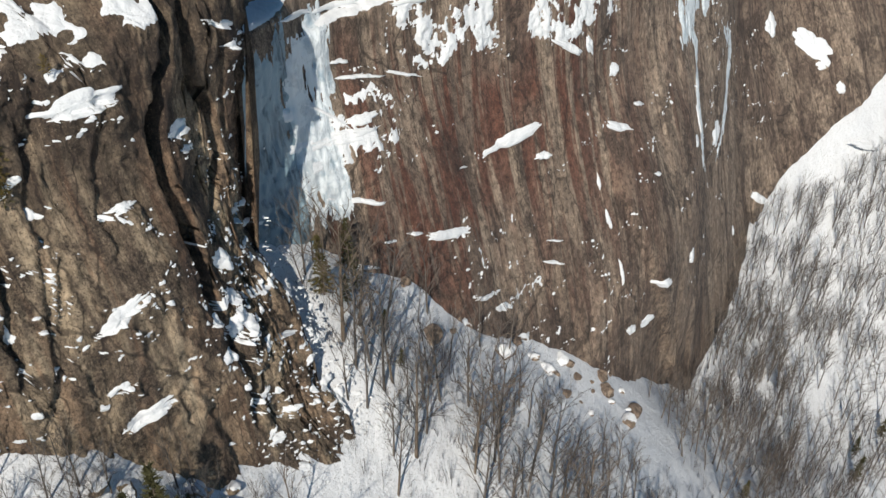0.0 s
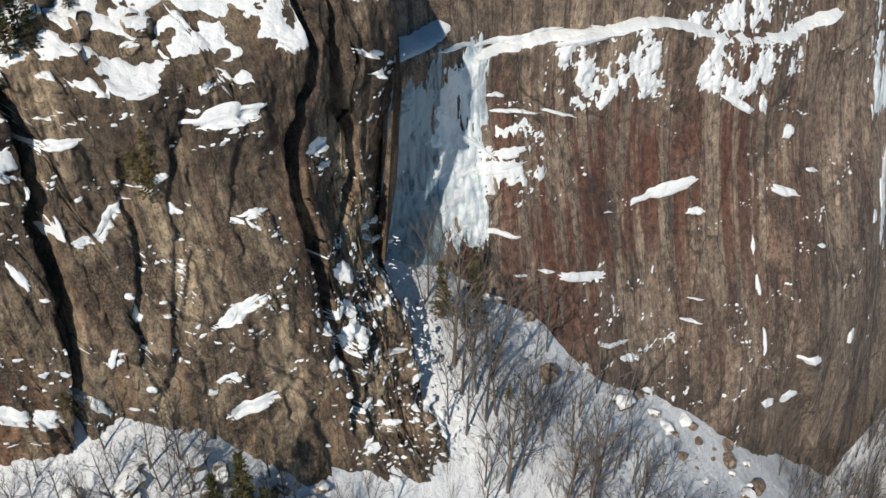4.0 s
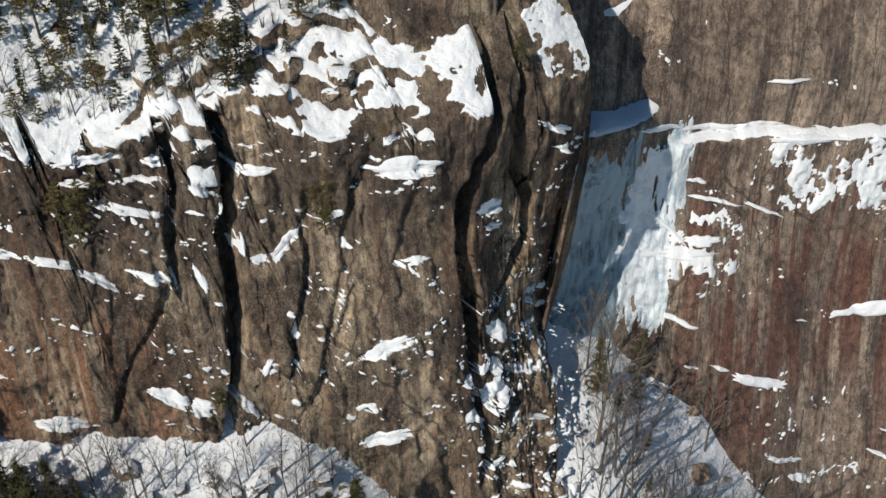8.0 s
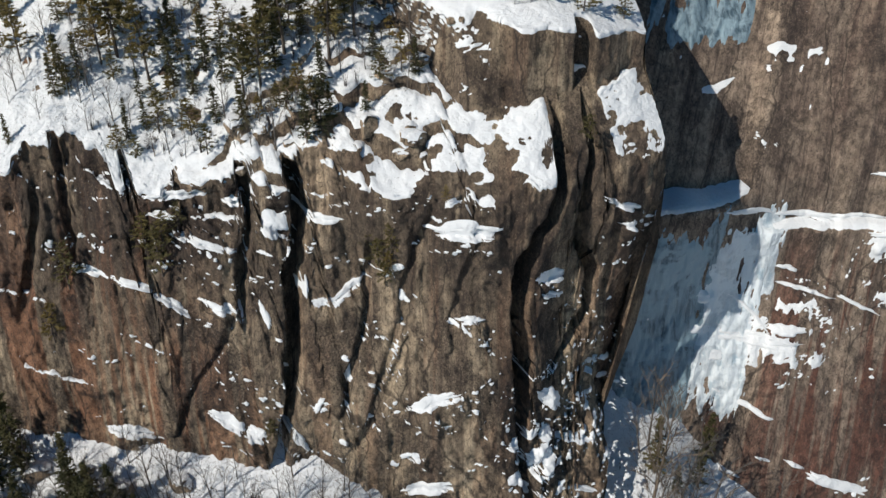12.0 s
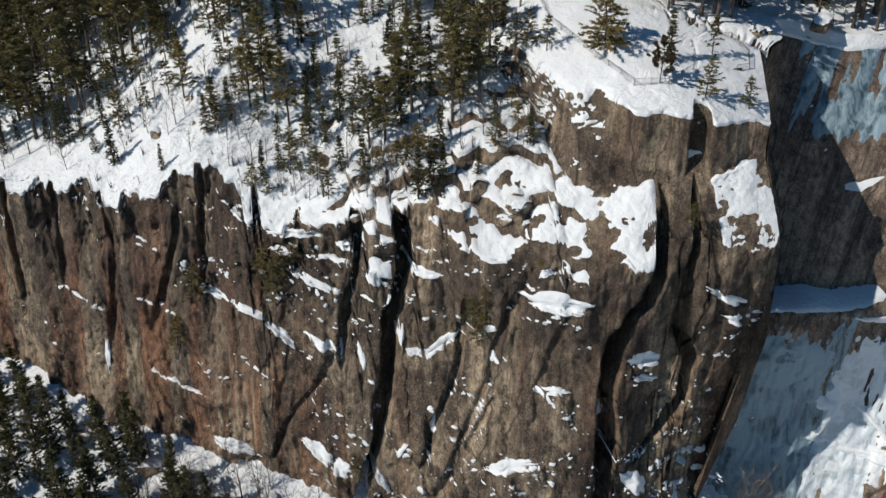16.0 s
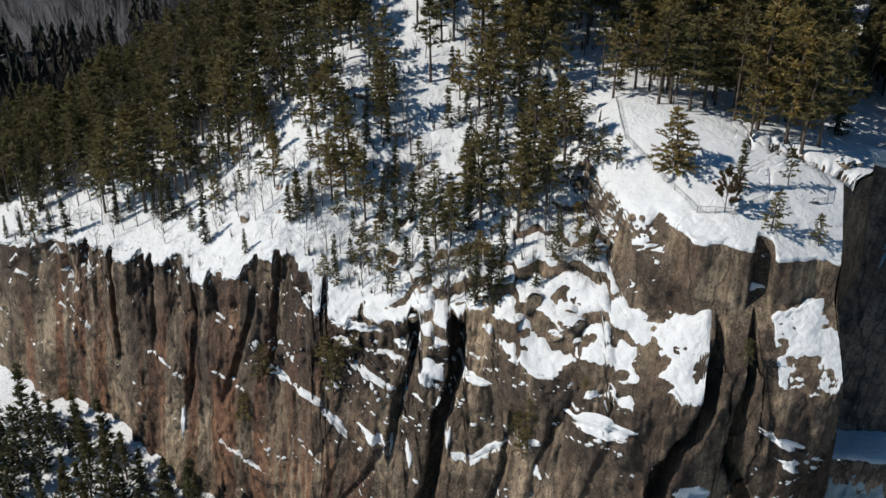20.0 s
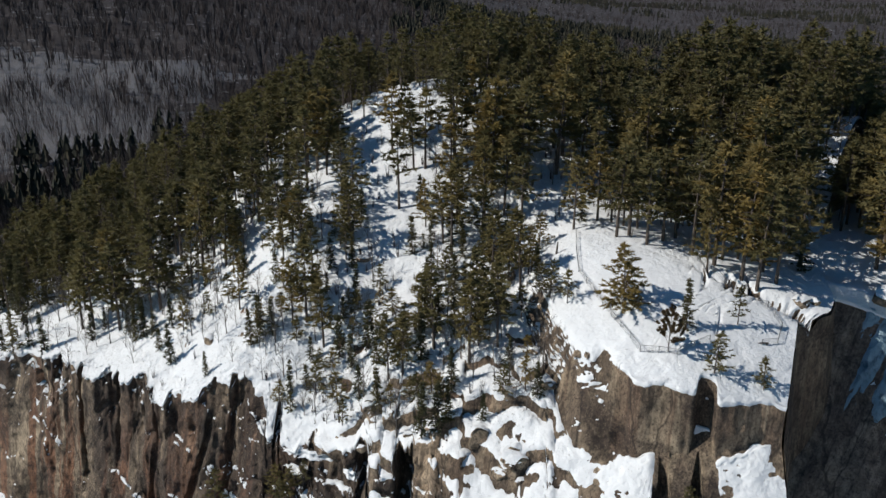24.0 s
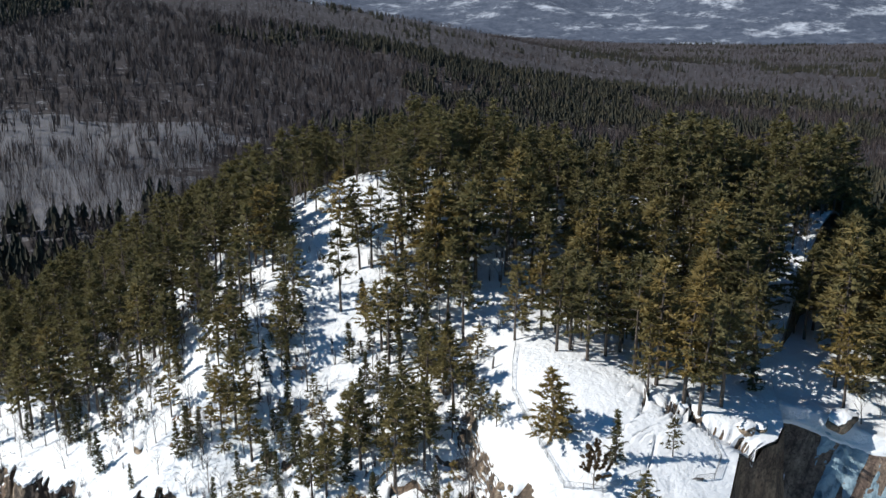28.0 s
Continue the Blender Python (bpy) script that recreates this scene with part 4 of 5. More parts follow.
def boulder(x, y, z, size, seed, mat, cap=True):
    """An angular block of granite with a cap of snow."""
    rng = random.Random(seed)
    bm = bmesh.new()
    bmesh.ops.create_icosphere(bm, subdivisions=3, radius=1.0)
    sx, sy, sz = size * rng.uniform(0.8, 1.4), size * rng.uniform(0.7, 1.1), size * rng.uniform(0.5, 0.8)
    cuts = [(Vector((rng.gauss(0, 1), rng.gauss(0, 1), rng.gauss(0, 0.7))).normalized(), rng.uniform(0.55, 0.85)) for _ in range(9)]
    for v in bm.verts:
        for d, lim in cuts:
            over = v.co.dot(d) - lim
            if over > 0:
                v.co -= d * over
        v.co = Vector((v.co.x * sx, v.co.y * sy, v.co.z * sz)) * (1 + 0.16 * noise.noise(v.co * 1.7 + Vector((seed, 0, 0))) + 0.05 * noise.noise(v.co * 5))
    verts = [v.co.copy() for v in bm.verts]
    faces = [tuple(v.index for v in f.verts) for f in bm.faces]
    ups = [f.normal.z for f in bm.faces]
    bm.normal_update()
    ups = [f.normal.z for f in bm.faces]
    bm.free()
    ob = part("boulder", verts, faces, mat, smooth=False)
    ob.location = (x, y, z)
    ob.rotation_euler = (rng.uniform(-0.2, 0.2), rng.uniform(-0.2, 0.2), rng.uniform(0, 6.28))
    if cap:
        keep = [f for f, u in zip(faces, ups) if u > 0.62]
        used = sorted({i for f in keep for i in f})
        back = {i: k for k, i in enumerate(used)}
        if used:
            part("snow_cap", [verts[i] * 1.04 + Vector((0, 0, 0.14 * size)) for i in used], [tuple(back[i] for i in f) for f in keep], SNOW, ob, "rounded cap of white snow")
    return tagged(ob, "broken granite boulder with a cap of snow", "boulder", "boulders")


# ---------------------------------------------------------------- snow lodged on the faces
EAST_PATCHES = [(37.2, 22.7, 8.0, 1.5, 5), (14.4, 14.1, 5.9, 1.0, -19), (70.9, 14.6, 4.6, 1.1, -25), (129.0, -15.8, 3.5, 4.4, 6), (108.8, 1.0, 1.1, 4.6, 0), (175.6, -64.6, 8.0, 1.7, -39), (205.3, -17.8, 8.0, 4.6, -39), (77.6, -23.8, 3.4, 1.5, -19), (-3.1, 26.5, 3.7, 0.6, -18), (0.4, 17.9, 1.6, 0.4, -18), (6.3, 17.4, 2.0, 0.4, -20), (42.4, -4.7, 2.7, 0.4, -22), (65.1, -31.2, 2.8, 1.4, -32), (72.8, -34.0, 3.3, 1.9, -18), (-5.6, 14.9, 2.5, 0.5, -21), (45.1, 17.0, 2.2, 1.1, -5), (22.5, 22.5, 1.4, 0.2, -25), (80.9, 15.8, 2.2, 0.6, -25)]
EAST_PATCHES += [(73.6, 25.7, 1.8, 1.8, 6), (61.2, -1.8, 0.7, 3.2, 6), (60.5, 6.3, 0.5, 1.9, -4), (62.5, -14.3, 0.5, 4.2, 4), (-9.5, 28.8, 1.4, 0.4, -21), (-10.8, 34.6, 2.5, 0.8, -21), (80.8, 1.4, 1.6, 0.6, -24), (245.2, -32.6, 4.0, 2.6, -40), (219.9, -52.2, 8.0, 1.4, -21), (258.1, -69.8, 2.4, 2.3, -52), (145.9, -58.0, 1.3, 2.2, 21), (30.3, -15.5, 2.7, 0.8, -32), (25.6, -6.4, 3.5, 1.0, -28), (21.0, -1.3, 4.9, 0.6, -18), (43.7, -0.4, 2.6, 0.3, -18), (24.8, 55.8, 8.0, 2.9, -2), (16.5, 51.4, 8.0, 2.2, -24), (47.6, 55.3, 8.0, 5.0, -17)]
EAST_PATCHES += [(62.4, 55.0, 8.0, 2.8, -10), (32.2, 45.5, 6.8, 2.2, -17), (39.1, 39.6, 2.6, 2.8, -56), (7.9, 42.1, 1.3, 2.8, 7), (0.4, 39.8, 3.5, 1.1, 1), (-5.6, 37.9, 6.4, 1.3, -6), (-13.7, 42.9, 2.0, 3.9, 9), (-5.8, 50.9, 2.2, 4.9, 6), (-10.0, 61.5, 4.7, 0.8, -21), (45.7, 43.5, 4.4, 2.2, -17), (56.4, 37.0, 5.0, 1.2, -32), (65.2, 44.2, 1.6, 5.3, 30), (75.1, 44.4, 5.6, 1.8, -18), (7.8, 58.9, 6.1, 0.8, 5), (13.7, 67.7, 4.1, 0.5, 1), (63.7, 35.3, 1.3, 3.6, 28), (0.4, 58.9, 6.0, 0.9, -7), (18.3, 57.6, 8.0, 1.4, 1)]
EAST_PATCHES += [(-13.8, 39.7, 3.4, 2.0, -14), (-2.8, 38.3, 6.0, 1.0, -6), (0.2, 46.5, 3.2, 0.5, -10), (-7.5, 43.1, 5.9, 0.4, -39), (3.4, 45.9, 4.2, 0.4, -14), (12.1, 43.8, 4.5, 0.4, -22), (-1.3, 49.7, 2.0, 0.6, -12), (-14.8, 46.1, 3.5, 1.4, -18), (-14.1, 39.9, 2.8, 1.4, -13), (-11.4, 35.1, 2.4, 1.4, -7), (186.3, -7.7, 3.5, 4.4, -6), (168.6, -59.1, 5.3, 1.6, -35), (206.8, -24.0, 2.3, 1.6, 13), (212.2, -31.8, 1.6, 2.1, -9), (95.2, -27.9, 1.9, 2.1, -37), (103.9, -1.8, 1.8, 1.8, -28)]

for i, (x, z, a, b, tilt) in enumerate(WEST_PATCHES + WEST_BITS):
    snow_patch(x, z, a, b, tilt, True, 100 + i)
for i, (u, z, a, b, tilt) in enumerate(EAST_PATCHES):
    if 36 < z < 62 and b > 1.5:
        continue
    snow_patch(u, z, a, b, tilt, False, 300 + i)


def snow_flecks(west, clusters, seed, zone, label):
    """Crumbs of snow caught on small edges of a rock face, strewn along short lines."""
    rng = np.random.RandomState(seed)
    X, Z, A, B, T = [], [], [], [], []
    for _ in range(clusters):
        cx, cz = zone(rng)
        tilt = rng.uniform(-0.6, 0.5)
        for _ in range(rng.randint(2, 11)):
            s = rng.normal(0, 2.2)
            X.append(cx + s * math.cos(tilt) + rng.normal(0, 0.35))
            Z.append(cz + s * math.sin(tilt) + rng.normal(0, 0.45))
            A.append(0.16 + 0.42 * rng.rand() ** 2.5)
            B.append(rng.uniform(0.35, 0.8))
            T.append(tilt + rng.normal(0, 0.35))
    X, Z, A, B, T = (np.array(q)[:, None] for q in (X, Z, A, B, T))
    n, sides = len(X), 9
    th = np.linspace(0, 2 * np.pi, sides, endpoint=False)[None]
    r = rng.uniform(0.55, 1.3, (n, sides))
    px, pz = np.c_[np.zeros(n), A * r * np.cos(th)], np.c_[np.zeros(n), A * B * r * np.sin(th)]
    gx, gz = X + px * np.cos(T) - pz * np.sin(T), Z + px * np.sin(T) + pz * np.cos(T)
    out = np.c_[0.16 + 0.2 * A, np.full((n, sides), 0.0)]
    if west:
        v = np.stack([gx, face_y(gx, gz) - out - 0.12, gz + 0.3 * out], -1)
    else:
        vx, vy = wall_xy(gx, wall_v(gx, gz) + out + 0.14)
        v = np.stack([vx, vy, gz + 0.3 * out], -1)
    k = np.arange(sides)
    tri = np.stack([0 * k, 1 + k, 1 + (k + 1) % sides], -1)[None] + (np.arange(n) * (sides + 1))[:, None, None]
    return tagged(mesh_object("snow_flecks", v.reshape(-1, 3), tri.reshape(-1, 3), SNOW), label, kind="stuff")


snow_flecks(True, 120, 5, lambda r: (r.uniform(27, 52), r.uniform(0, 50)), "crumbs of snow among the broken blocks of the prow")
snow_flecks(True, 80, 6, lambda r: (r.uniform(-30, 54), r.uniform(36, 78)), "crumbs of snow caught on edges of the brown cliff")
snow_flecks(False, 190, 7, lambda r: (r.uniform(-12, 190), r.uniform(-40, 72)), "crumbs of snow caught on edges of the pink wall")
rs = random.Random(5)
for i in range(46):
    snow_patch(rs.uniform(29, 50), rs.uniform(2, 46), rs.uniform(0.5, 1.7), rs.uniform(0.35, 1.0), rs.uniform(-40, 60), True, 500 + i)


def ice_flow(u0, u1, z0, z1, seed, thick, label, bare=0.5, rise=0.07, mat=None, name="ice_flow", line=None):
    """Frozen water spread over the wall, rippled and ending in a ragged edge; line: (z, u) that it runs down."""
    U, Z = np.meshgrid(np.arange(u0, u1, 0.35), np.arange(z0, z1, 0.35))
    fu, fz = (U - u0) / (u1 - u0), (Z - z0) / (z1 - z0)
    if line:
        U = U - (u0 + u1) / 2 + np.interp(Z, [p[0] for p in line], [p[1] for p in line]) + 0.8 * fbm(Z * 0.15, seed, 0.0, 3)
    edge = np.minimum(np.minimum(fu, 1 - fu) * 5, np.minimum(fz, 1 - fz) * 6)
    t = np.clip(edge, 0, 1) - bare + 0.75 * fbm(U * 0.22 + seed, 3, Z * rise, 3) + 0.4 * fbm(U * 0.9, seed, Z * rise * 2.2, 3) + 0.35 * fbm(U * 2.3, seed + 5.0, Z * rise * 9, 3)
    t = np.clip(t, -0.6, 1.0) * thick
    x, y = wall_xy(U, wall_v(U, Z) + t + 0.1 * fbm(U * 1.5, 1, Z * 0.3, 2))
    return sheet(name, np.stack([x, y, Z], -1), mat or ICE, label, keep=t > -0.1)


# Shade is painted into the gully ice and curtain; sunlit ice stays white.
ice_flow(-36, -13, 18, 64, 3, 1.0, "frozen waterfall filling the gully, with shade darkened into its colour", 0.4, mat=SHADED_ICE)
ice_flow(-17, -3, 20, 62, 44, 0.9, "white ice and snow steps beside the gully", 0.55)
ice_flow(-36, -12, 84, 101, 8, 0.8, "hanging curtain of icicles below the rim", 0.7, mat=SHADED_ICE)
ice_flow(-10, -2, 43, 58, 12, 0.6, "thin white ice smeared over the rock")
ice_flow(0, 5.5, -20, 24, 15, 0.5, "long white ice streak running down the wall", 0.55, line=[(-20, 115), (-12, 113.5), (0, 110), (6, 113), (14, 118), (24, 111)])
ice_flow(0, 9, -24, 10, 19, 0.5, "long white ice streak running down the wall", 0.55, line=[(-24, 132), (-17, 140), (-11, 144), (-3, 152), (10, 143)])
ice_flow(96, 150, 16, 50, 21, 0.7, "ragged ice and snow spilling over the wall's lip", 0.75, 0.05)
ice_flow(6, 40, 40, 60, 23, 0.8, "ragged snow lying over broken ledges of the wall", 0.92, 0.2, SNOW, "snow_apron")
ice_flow(38, 82, 36, 62, 29, 0.8, "ragged snow lying over broken ledges of the wall", 0.95, 0.2, SNOW, "snow_apron")
ice_flow(-10, 12, 32, 46, 33, 0.7, "ragged snow lying over broken ledges of the wall", 0.95, 0.3, SNOW, "snow_apron")
ice_flow(-4, 60, -28, 16, 41, 0.8, "snow lying over rubble at the foot of the wall", 1.5, 0.3, SNOW, "snow_apron")


# ---------------------------------------------------------------- trees on the clifftop
def stand(kind, x, y, h, rng, variant=None):
    return kind.put(x, y, float(top_at(x, y)) - 0.1, h, rng, variant)


tr = random.Random(3)
PLATEAU_TREES = [(44.5, 0.5, 8.0), (52.3, 2.7, 6.5), (47, -7.3, 6.8), (53.5, -8.2, 5.2), (28.5, 9.5, 7.5), (26, 12, 8)]
taken = []
for k, (x, y, h) in enumerate(PLATEAU_TREES):
    stand((SPRUCES if k == 0 else SPARSE), x, y, h, tr, k % 3)
    taken.append((x, y))
BUSHY = Kind([pine_maker(24, 9, bare=0.06, spread=0.50, whorls=15, per=9, tuft=0.62, top_power=0.62, label="full olive-green pine branched to the snow beside the fence")], "pines on the overlook")
stand(BUSHY, 36.5, 6.1, 10.0, tr)
taken.append((36.5, 6.1))
oak = hardwood("oak_tree", random.Random(77), 7.5, 13, "small oak keeping its withered russet leaves beside the fence", crown=([], []), slim=1.0, leaves=(18, 0.42))
oak.location = (41.3, -4.0, float(top_at(41.3, -4.0)))
TALL = [(42, 22), (45, 24.5), (39.5, 25), (50.5, 16), (52, 18), (55.5, 14.5), (57.5, 12.8), (58.5, 16), (54, 21), (60, 19), (49, 20.5), (61, 15), (57, 23), (47.5, 27)]
for x, y in TALL:
    stand(PINES, x, y, tr.uniform(13, 17), tr)
    taken.append((x, y))


def seg_dist(x, y, a, b):
    ax, ay, bx, by = *a, *b
    t = max(0, min(1, ((x - ax) * (bx - ax) + (y - ay) * (by - ay)) / ((bx - ax) ** 2 + (by - ay) ** 2)))
    return math.hypot(x - ax - t * (bx - ax), y - ay - t * (by - ay))


def rim_y(x):
    return float(np.interp(x, [-130, -100, -62, -39, -27, -17, -3, 10, 20, 31, 42, 56], [66, 52, 31, 19, 15, 11, 2, -3, -8, -6, 20, 20]))


plan = []
for _ in range(24000):
    x, y = tr.uniform(-125, 115), tr.uniform(0, 121)
    if len(taken) > 1380:
        break
    if x > edge_x(y) - 1.5 and x < edge_x(y) + 9 and y < 45:
        continue
    if x > edge_x(y):
        ez, eb = east_top(x, y)
        if eb < 2.5:
            continue
    back = y - rim_y(x)
    if x < edge_x(y) and back < 2.5 or (27 < x < 63 and y < 14) or (24 < x < 35 and y < 28):
        continue
    p = (0.42 if x > -20 else 0.22) if back < 8 else 0.72
    if y > 45 and x > 8 or (x < -40 and back > 18) or (x < -14 and y > 40) or x > 60:
        p = 1.0
    if 26 < x < 60 and 14 <= y < 24:
        p = 0.25
    if seg_dist(x, y, (-10, 60), (2, 24)) < 3.2 or seg_dist(x, y, (-4, 60), (-3, 72)) < 2.5:
        continue
    if seg_dist(x, y, (-46, 30), (-14, 44)) < 4.0:
        p *= 0.2
    if x > 66 and abs(x - 71 - 0.25 * (y - 20)) < 2.2 and 12 < y < 60:
        continue
    if tr.random() > p:
        continue
    gap = 1.7 if p == 1 else 2.2
    if any((x - a) ** 2 + (y - b) ** 2 < gap * gap for a, b in taken):
        continue
    taken.append((x, y))
    plan.append((math.hypot(x - 5, y + 120), x, y, back, p))
extra = 0
for _ in range(6000):
    x, y = tr.uniform(-62, 25), tr.uniform(0, 60)
    back = y - rim_y(x)
    if extra > 200 or back < 2 or back > 36 or seg_dist(x, y, (-10, 60), (2, 24)) < 3 or (seg_dist(x, y, (-46, 30), (-14, 44)) < 3.5 and tr.random() < 0.7):
        continue
    if x < -25 and back < 9 or any((x - a) ** 2 + (y - b) ** 2 < 2.4 for a, b in taken):
        continue
    taken.append((x, y))
    extra += 1
    plan.append((math.hypot(x - 5, y + 120), x, y, min(back, 9.5), 0.8))
for _, x, y, back, p in sorted(plan):
    r = tr.random()
    tall = 1.3 if x > 58 else 1.08 if p == 1.0 else 0.85
    z = (float(top_at(x, y)) if x < edge_x(y) else east_top(x, y)[0]) - 0.1
    if back < 10 and x < 26:
        if r < 0.35:
            SPARSE.put(x, y, z, tr.uniform(5, 10), tr, None, 150)
        elif r < 0.72:
            BARES.put(x, y, z, tr.uniform(6, 11), tr, None, 90)
        else:
            SPRUCES.put(x, y, z, tr.uniform(6, 12), tr, None, 130)
    elif r < (0.66 if x > 8 else 0.40):
        PINES.put(x, y, z, tr.uniform(10.5, 16.5) * tall, tr, None, 170)
    elif r < (0.78 if x > 8 else 0.62):
        SPRUCES.put(x, y, z, tr.uniform(8, 13.5) * tall, tr, None, 110)
    else:
        BARES.put(x, y, z, tr.uniform(7, 11) * tall, tr, None, 90)
SPARSE.join_rest("small_pines", "small scrubby pines scattered over the clifftop snow", 5)
PINES.join_rest("pine_woods", "dense olive-green pine woods behind the overlook", 1)
SPRUCES.join_rest("spruce_woods", "dark spruces among the pines behind the rim", 2)
BARES.join_rest("bare_thicket", "leafless grey hardwoods among the pines", 3)

# single trees rooted on the face and ledges
FACE_TREES = [(-16, 66.5, 9), (-29, 64, 9), (13.5, 67, 6.0), (14.8, 66, 5.0), (12.8, 69.5, 6.5), (15.2, 69.5, 6.0), (14, 64.5, 5.0), (-15, 70, 7), (-17.5, 69, 8), (-5.5, 41, 5.0), (-33, 55, 8), (-12.5, 73, 5), (43, 85.5, 5), (22, 79, 3)]
for x, z, h in FACE_TREES:
    SPARSE.put(x, float(face_y(x, z)) - 0.4, z, h, tr, 2)

# ---------------------------------------------------------------- trees below the cliffs
def stand_low(kind, x, y, h, rng):
    return kind.put(x, y, float(ground_z(x, y)) - 0.2, h, rng)


LOW_SPRUCES = [(70.5, -25, 12), (66, -29, 9), (62, -36, 7), (58, -41, 6), (57, -27, 13), (60, -30, 9), (-33, -3, 13), (-30, -6, 12), (-36, 0, 12), (-28, -9, 9), (5.4, -28.6, 17), (2, -27.5, 13), (8.5, -30, 14), (11, -28.5, 9), (176, -150, 12), (110, -118, 9), (120, -112, 9), (188, -150, 12),
    (205, -160, 11)]
for x, y, h in LOW_SPRUCES:
    stand_low(TALUS_SPRUCES, x, y, h, tr)
low = []
for _ in range(1500):
    x, y = tr.uniform(-100, -28), tr.uniform(-30, 32)
    front = float(FACE(x, 42.0)) - y
    if front < 4 or front > 34 or len(low) > 105 or any((x - a) ** 2 + (y - b) ** 2 < 11 for a, b in low):
        continue
    if x > -38 and front < 9:
        continue
    low.append((x, y))
    stand_low(TALUS_SPRUCES, x, y, tr.uniform(9, 17), tr)
low = []
for _ in range(30000):
    if len(low) > 1000:
        break
    x, y = tr.uniform(-10, 345), tr.uniform(-260, -20)
    along = (x - 94) * WALL_U[0] + (y + 14) * WALL_U[1]
    out = (x - 94) * WALL_N[0] + (y + 14) * WALL_N[1]
    gz = float(TALUS(x, y))
    wall_out = float(WALL(along, gz))
    if out < wall_out + 3 or out > wall_out + 85:
        continue
    if x < 56 and y > float(FACE(x, 30.0)) - 3 or (x < 46 and tr.random() > 0.25):
        continue
    if any((x - a) ** 2 + (y - b) ** 2 < 6 for a, b in low):
        continue
    if vnoise(x * 0.06, y * 0.06, 4.0) < 0.30 + 0.18 * (x < 120):
        continue
    low.append((x, y))
low.sort(key=lambda q: math.hypot(q[0] + 50, q[1] + 90))
for x, y in low:
    TALUS_BARES.put(x, y, float(ground_z(x, y)) - 0.2, tr.uniform(12, 21), tr, None, 90)
for _ in range(420):
    u, off = tr.uniform(105, 262), tr.uniform(2, 48)
    gx, gy = wall_xy(u, float(WALL(u, -60.0)) + off)
    TALUS_BARES.put(float(gx), float(gy), float(ground_z(gx, gy)) - 0.2, tr.uniform(9, 17), tr, None, 90)
TALUS_BARES.join_rest("hardwood_thicket", "leafless grey hardwoods crowding the snowy talus", 4)
for x, y, h in [(-20, -4, 6), (-12, -9, 7), (-4, -13, 8), (3, -17, 7), (8, -19, 6), (-27, 0, 6)]:
    stand_low(TALUS_BARES, x, y, h, tr)

for _ in range(110):
    x = tr.uniform(-48, 20)
    y = float(FACE(x, 36.0)) - tr.uniform(3, 16)
    TALUS_BARES.put(x, y, float(ground_z(x, y)) - 0.2, tr.uniform(5, 9), tr)
    if _ % 2 == 0:
        boulder(x + 1.5, y - 1, float(ground_z(x + 1.5, y - 1)), tr.uniform(0.6, 2.4), 400 + _, ROCK_L)
for _ in range(70):
    x = tr.uniform(-18, 34)
    y = tr.uniform(rim_y(x) - 4, rim_y(x) + 8) if x > 12 else tr.uniform(rim_y(x) + 0.5, rim_y(x) + 7)
    if x > 22 and y > -7:
        continue
    SHRUBS.put(x, y, float(top_at(x, y)) - 0.1, tr.uniform(0.9, 2.0), tr)

# ---------------------------------------------------------------- boulders
for i in range(24):
    x = tr.uniform(-4, 24)
    y = tr.uniform(rim_y(x) + 0.5, rim_y(x) + 12)
    boulder(x, y, float(top_at(x, y)) - 0.4, tr.uniform(0.8, 2.3), 40 + i, ROCK_L)
for i, (x, y, s) in enumerate([(-33, 27, 1.6), (20, 24, 2.0), (19, 22, 1.5), (22, 26, 1.4), (3, 21, 1.8), (4.5, 19.5, 1.6), (64, 11.5, 1.8), (66, 12, 1.6), (79, 17, 2.4), (81, 19, 1.6), (29.5, 0.2, 0.9),
        (31, -0.6, 0.8), (24, 8, 1.2), (25.5, 3, 1.6), (-13, 40, 1.5), (-6, 33, 1.2)]):
    boulder(x, y, float(top_at(x, y)) if x < 70 else 102.5, s, 90 + i, ROCK_L, cap=s > 1)
for i in range(36):
    u = tr.uniform(-2, 66)
    wz = 12 - 0.8 * u + tr.uniform(-3, 4)
    v = float(WALL(u, wz)) + tr.uniform(0.5, 14)
    x, y = wall_xy(u, v)
    boulder(float(x), float(y), float(ground_z(x, y)) + 0.1, 0.6 + 2.4 * tr.random() ** 2, 140 + i, ROCK_R, cap=i % 3 == 0)

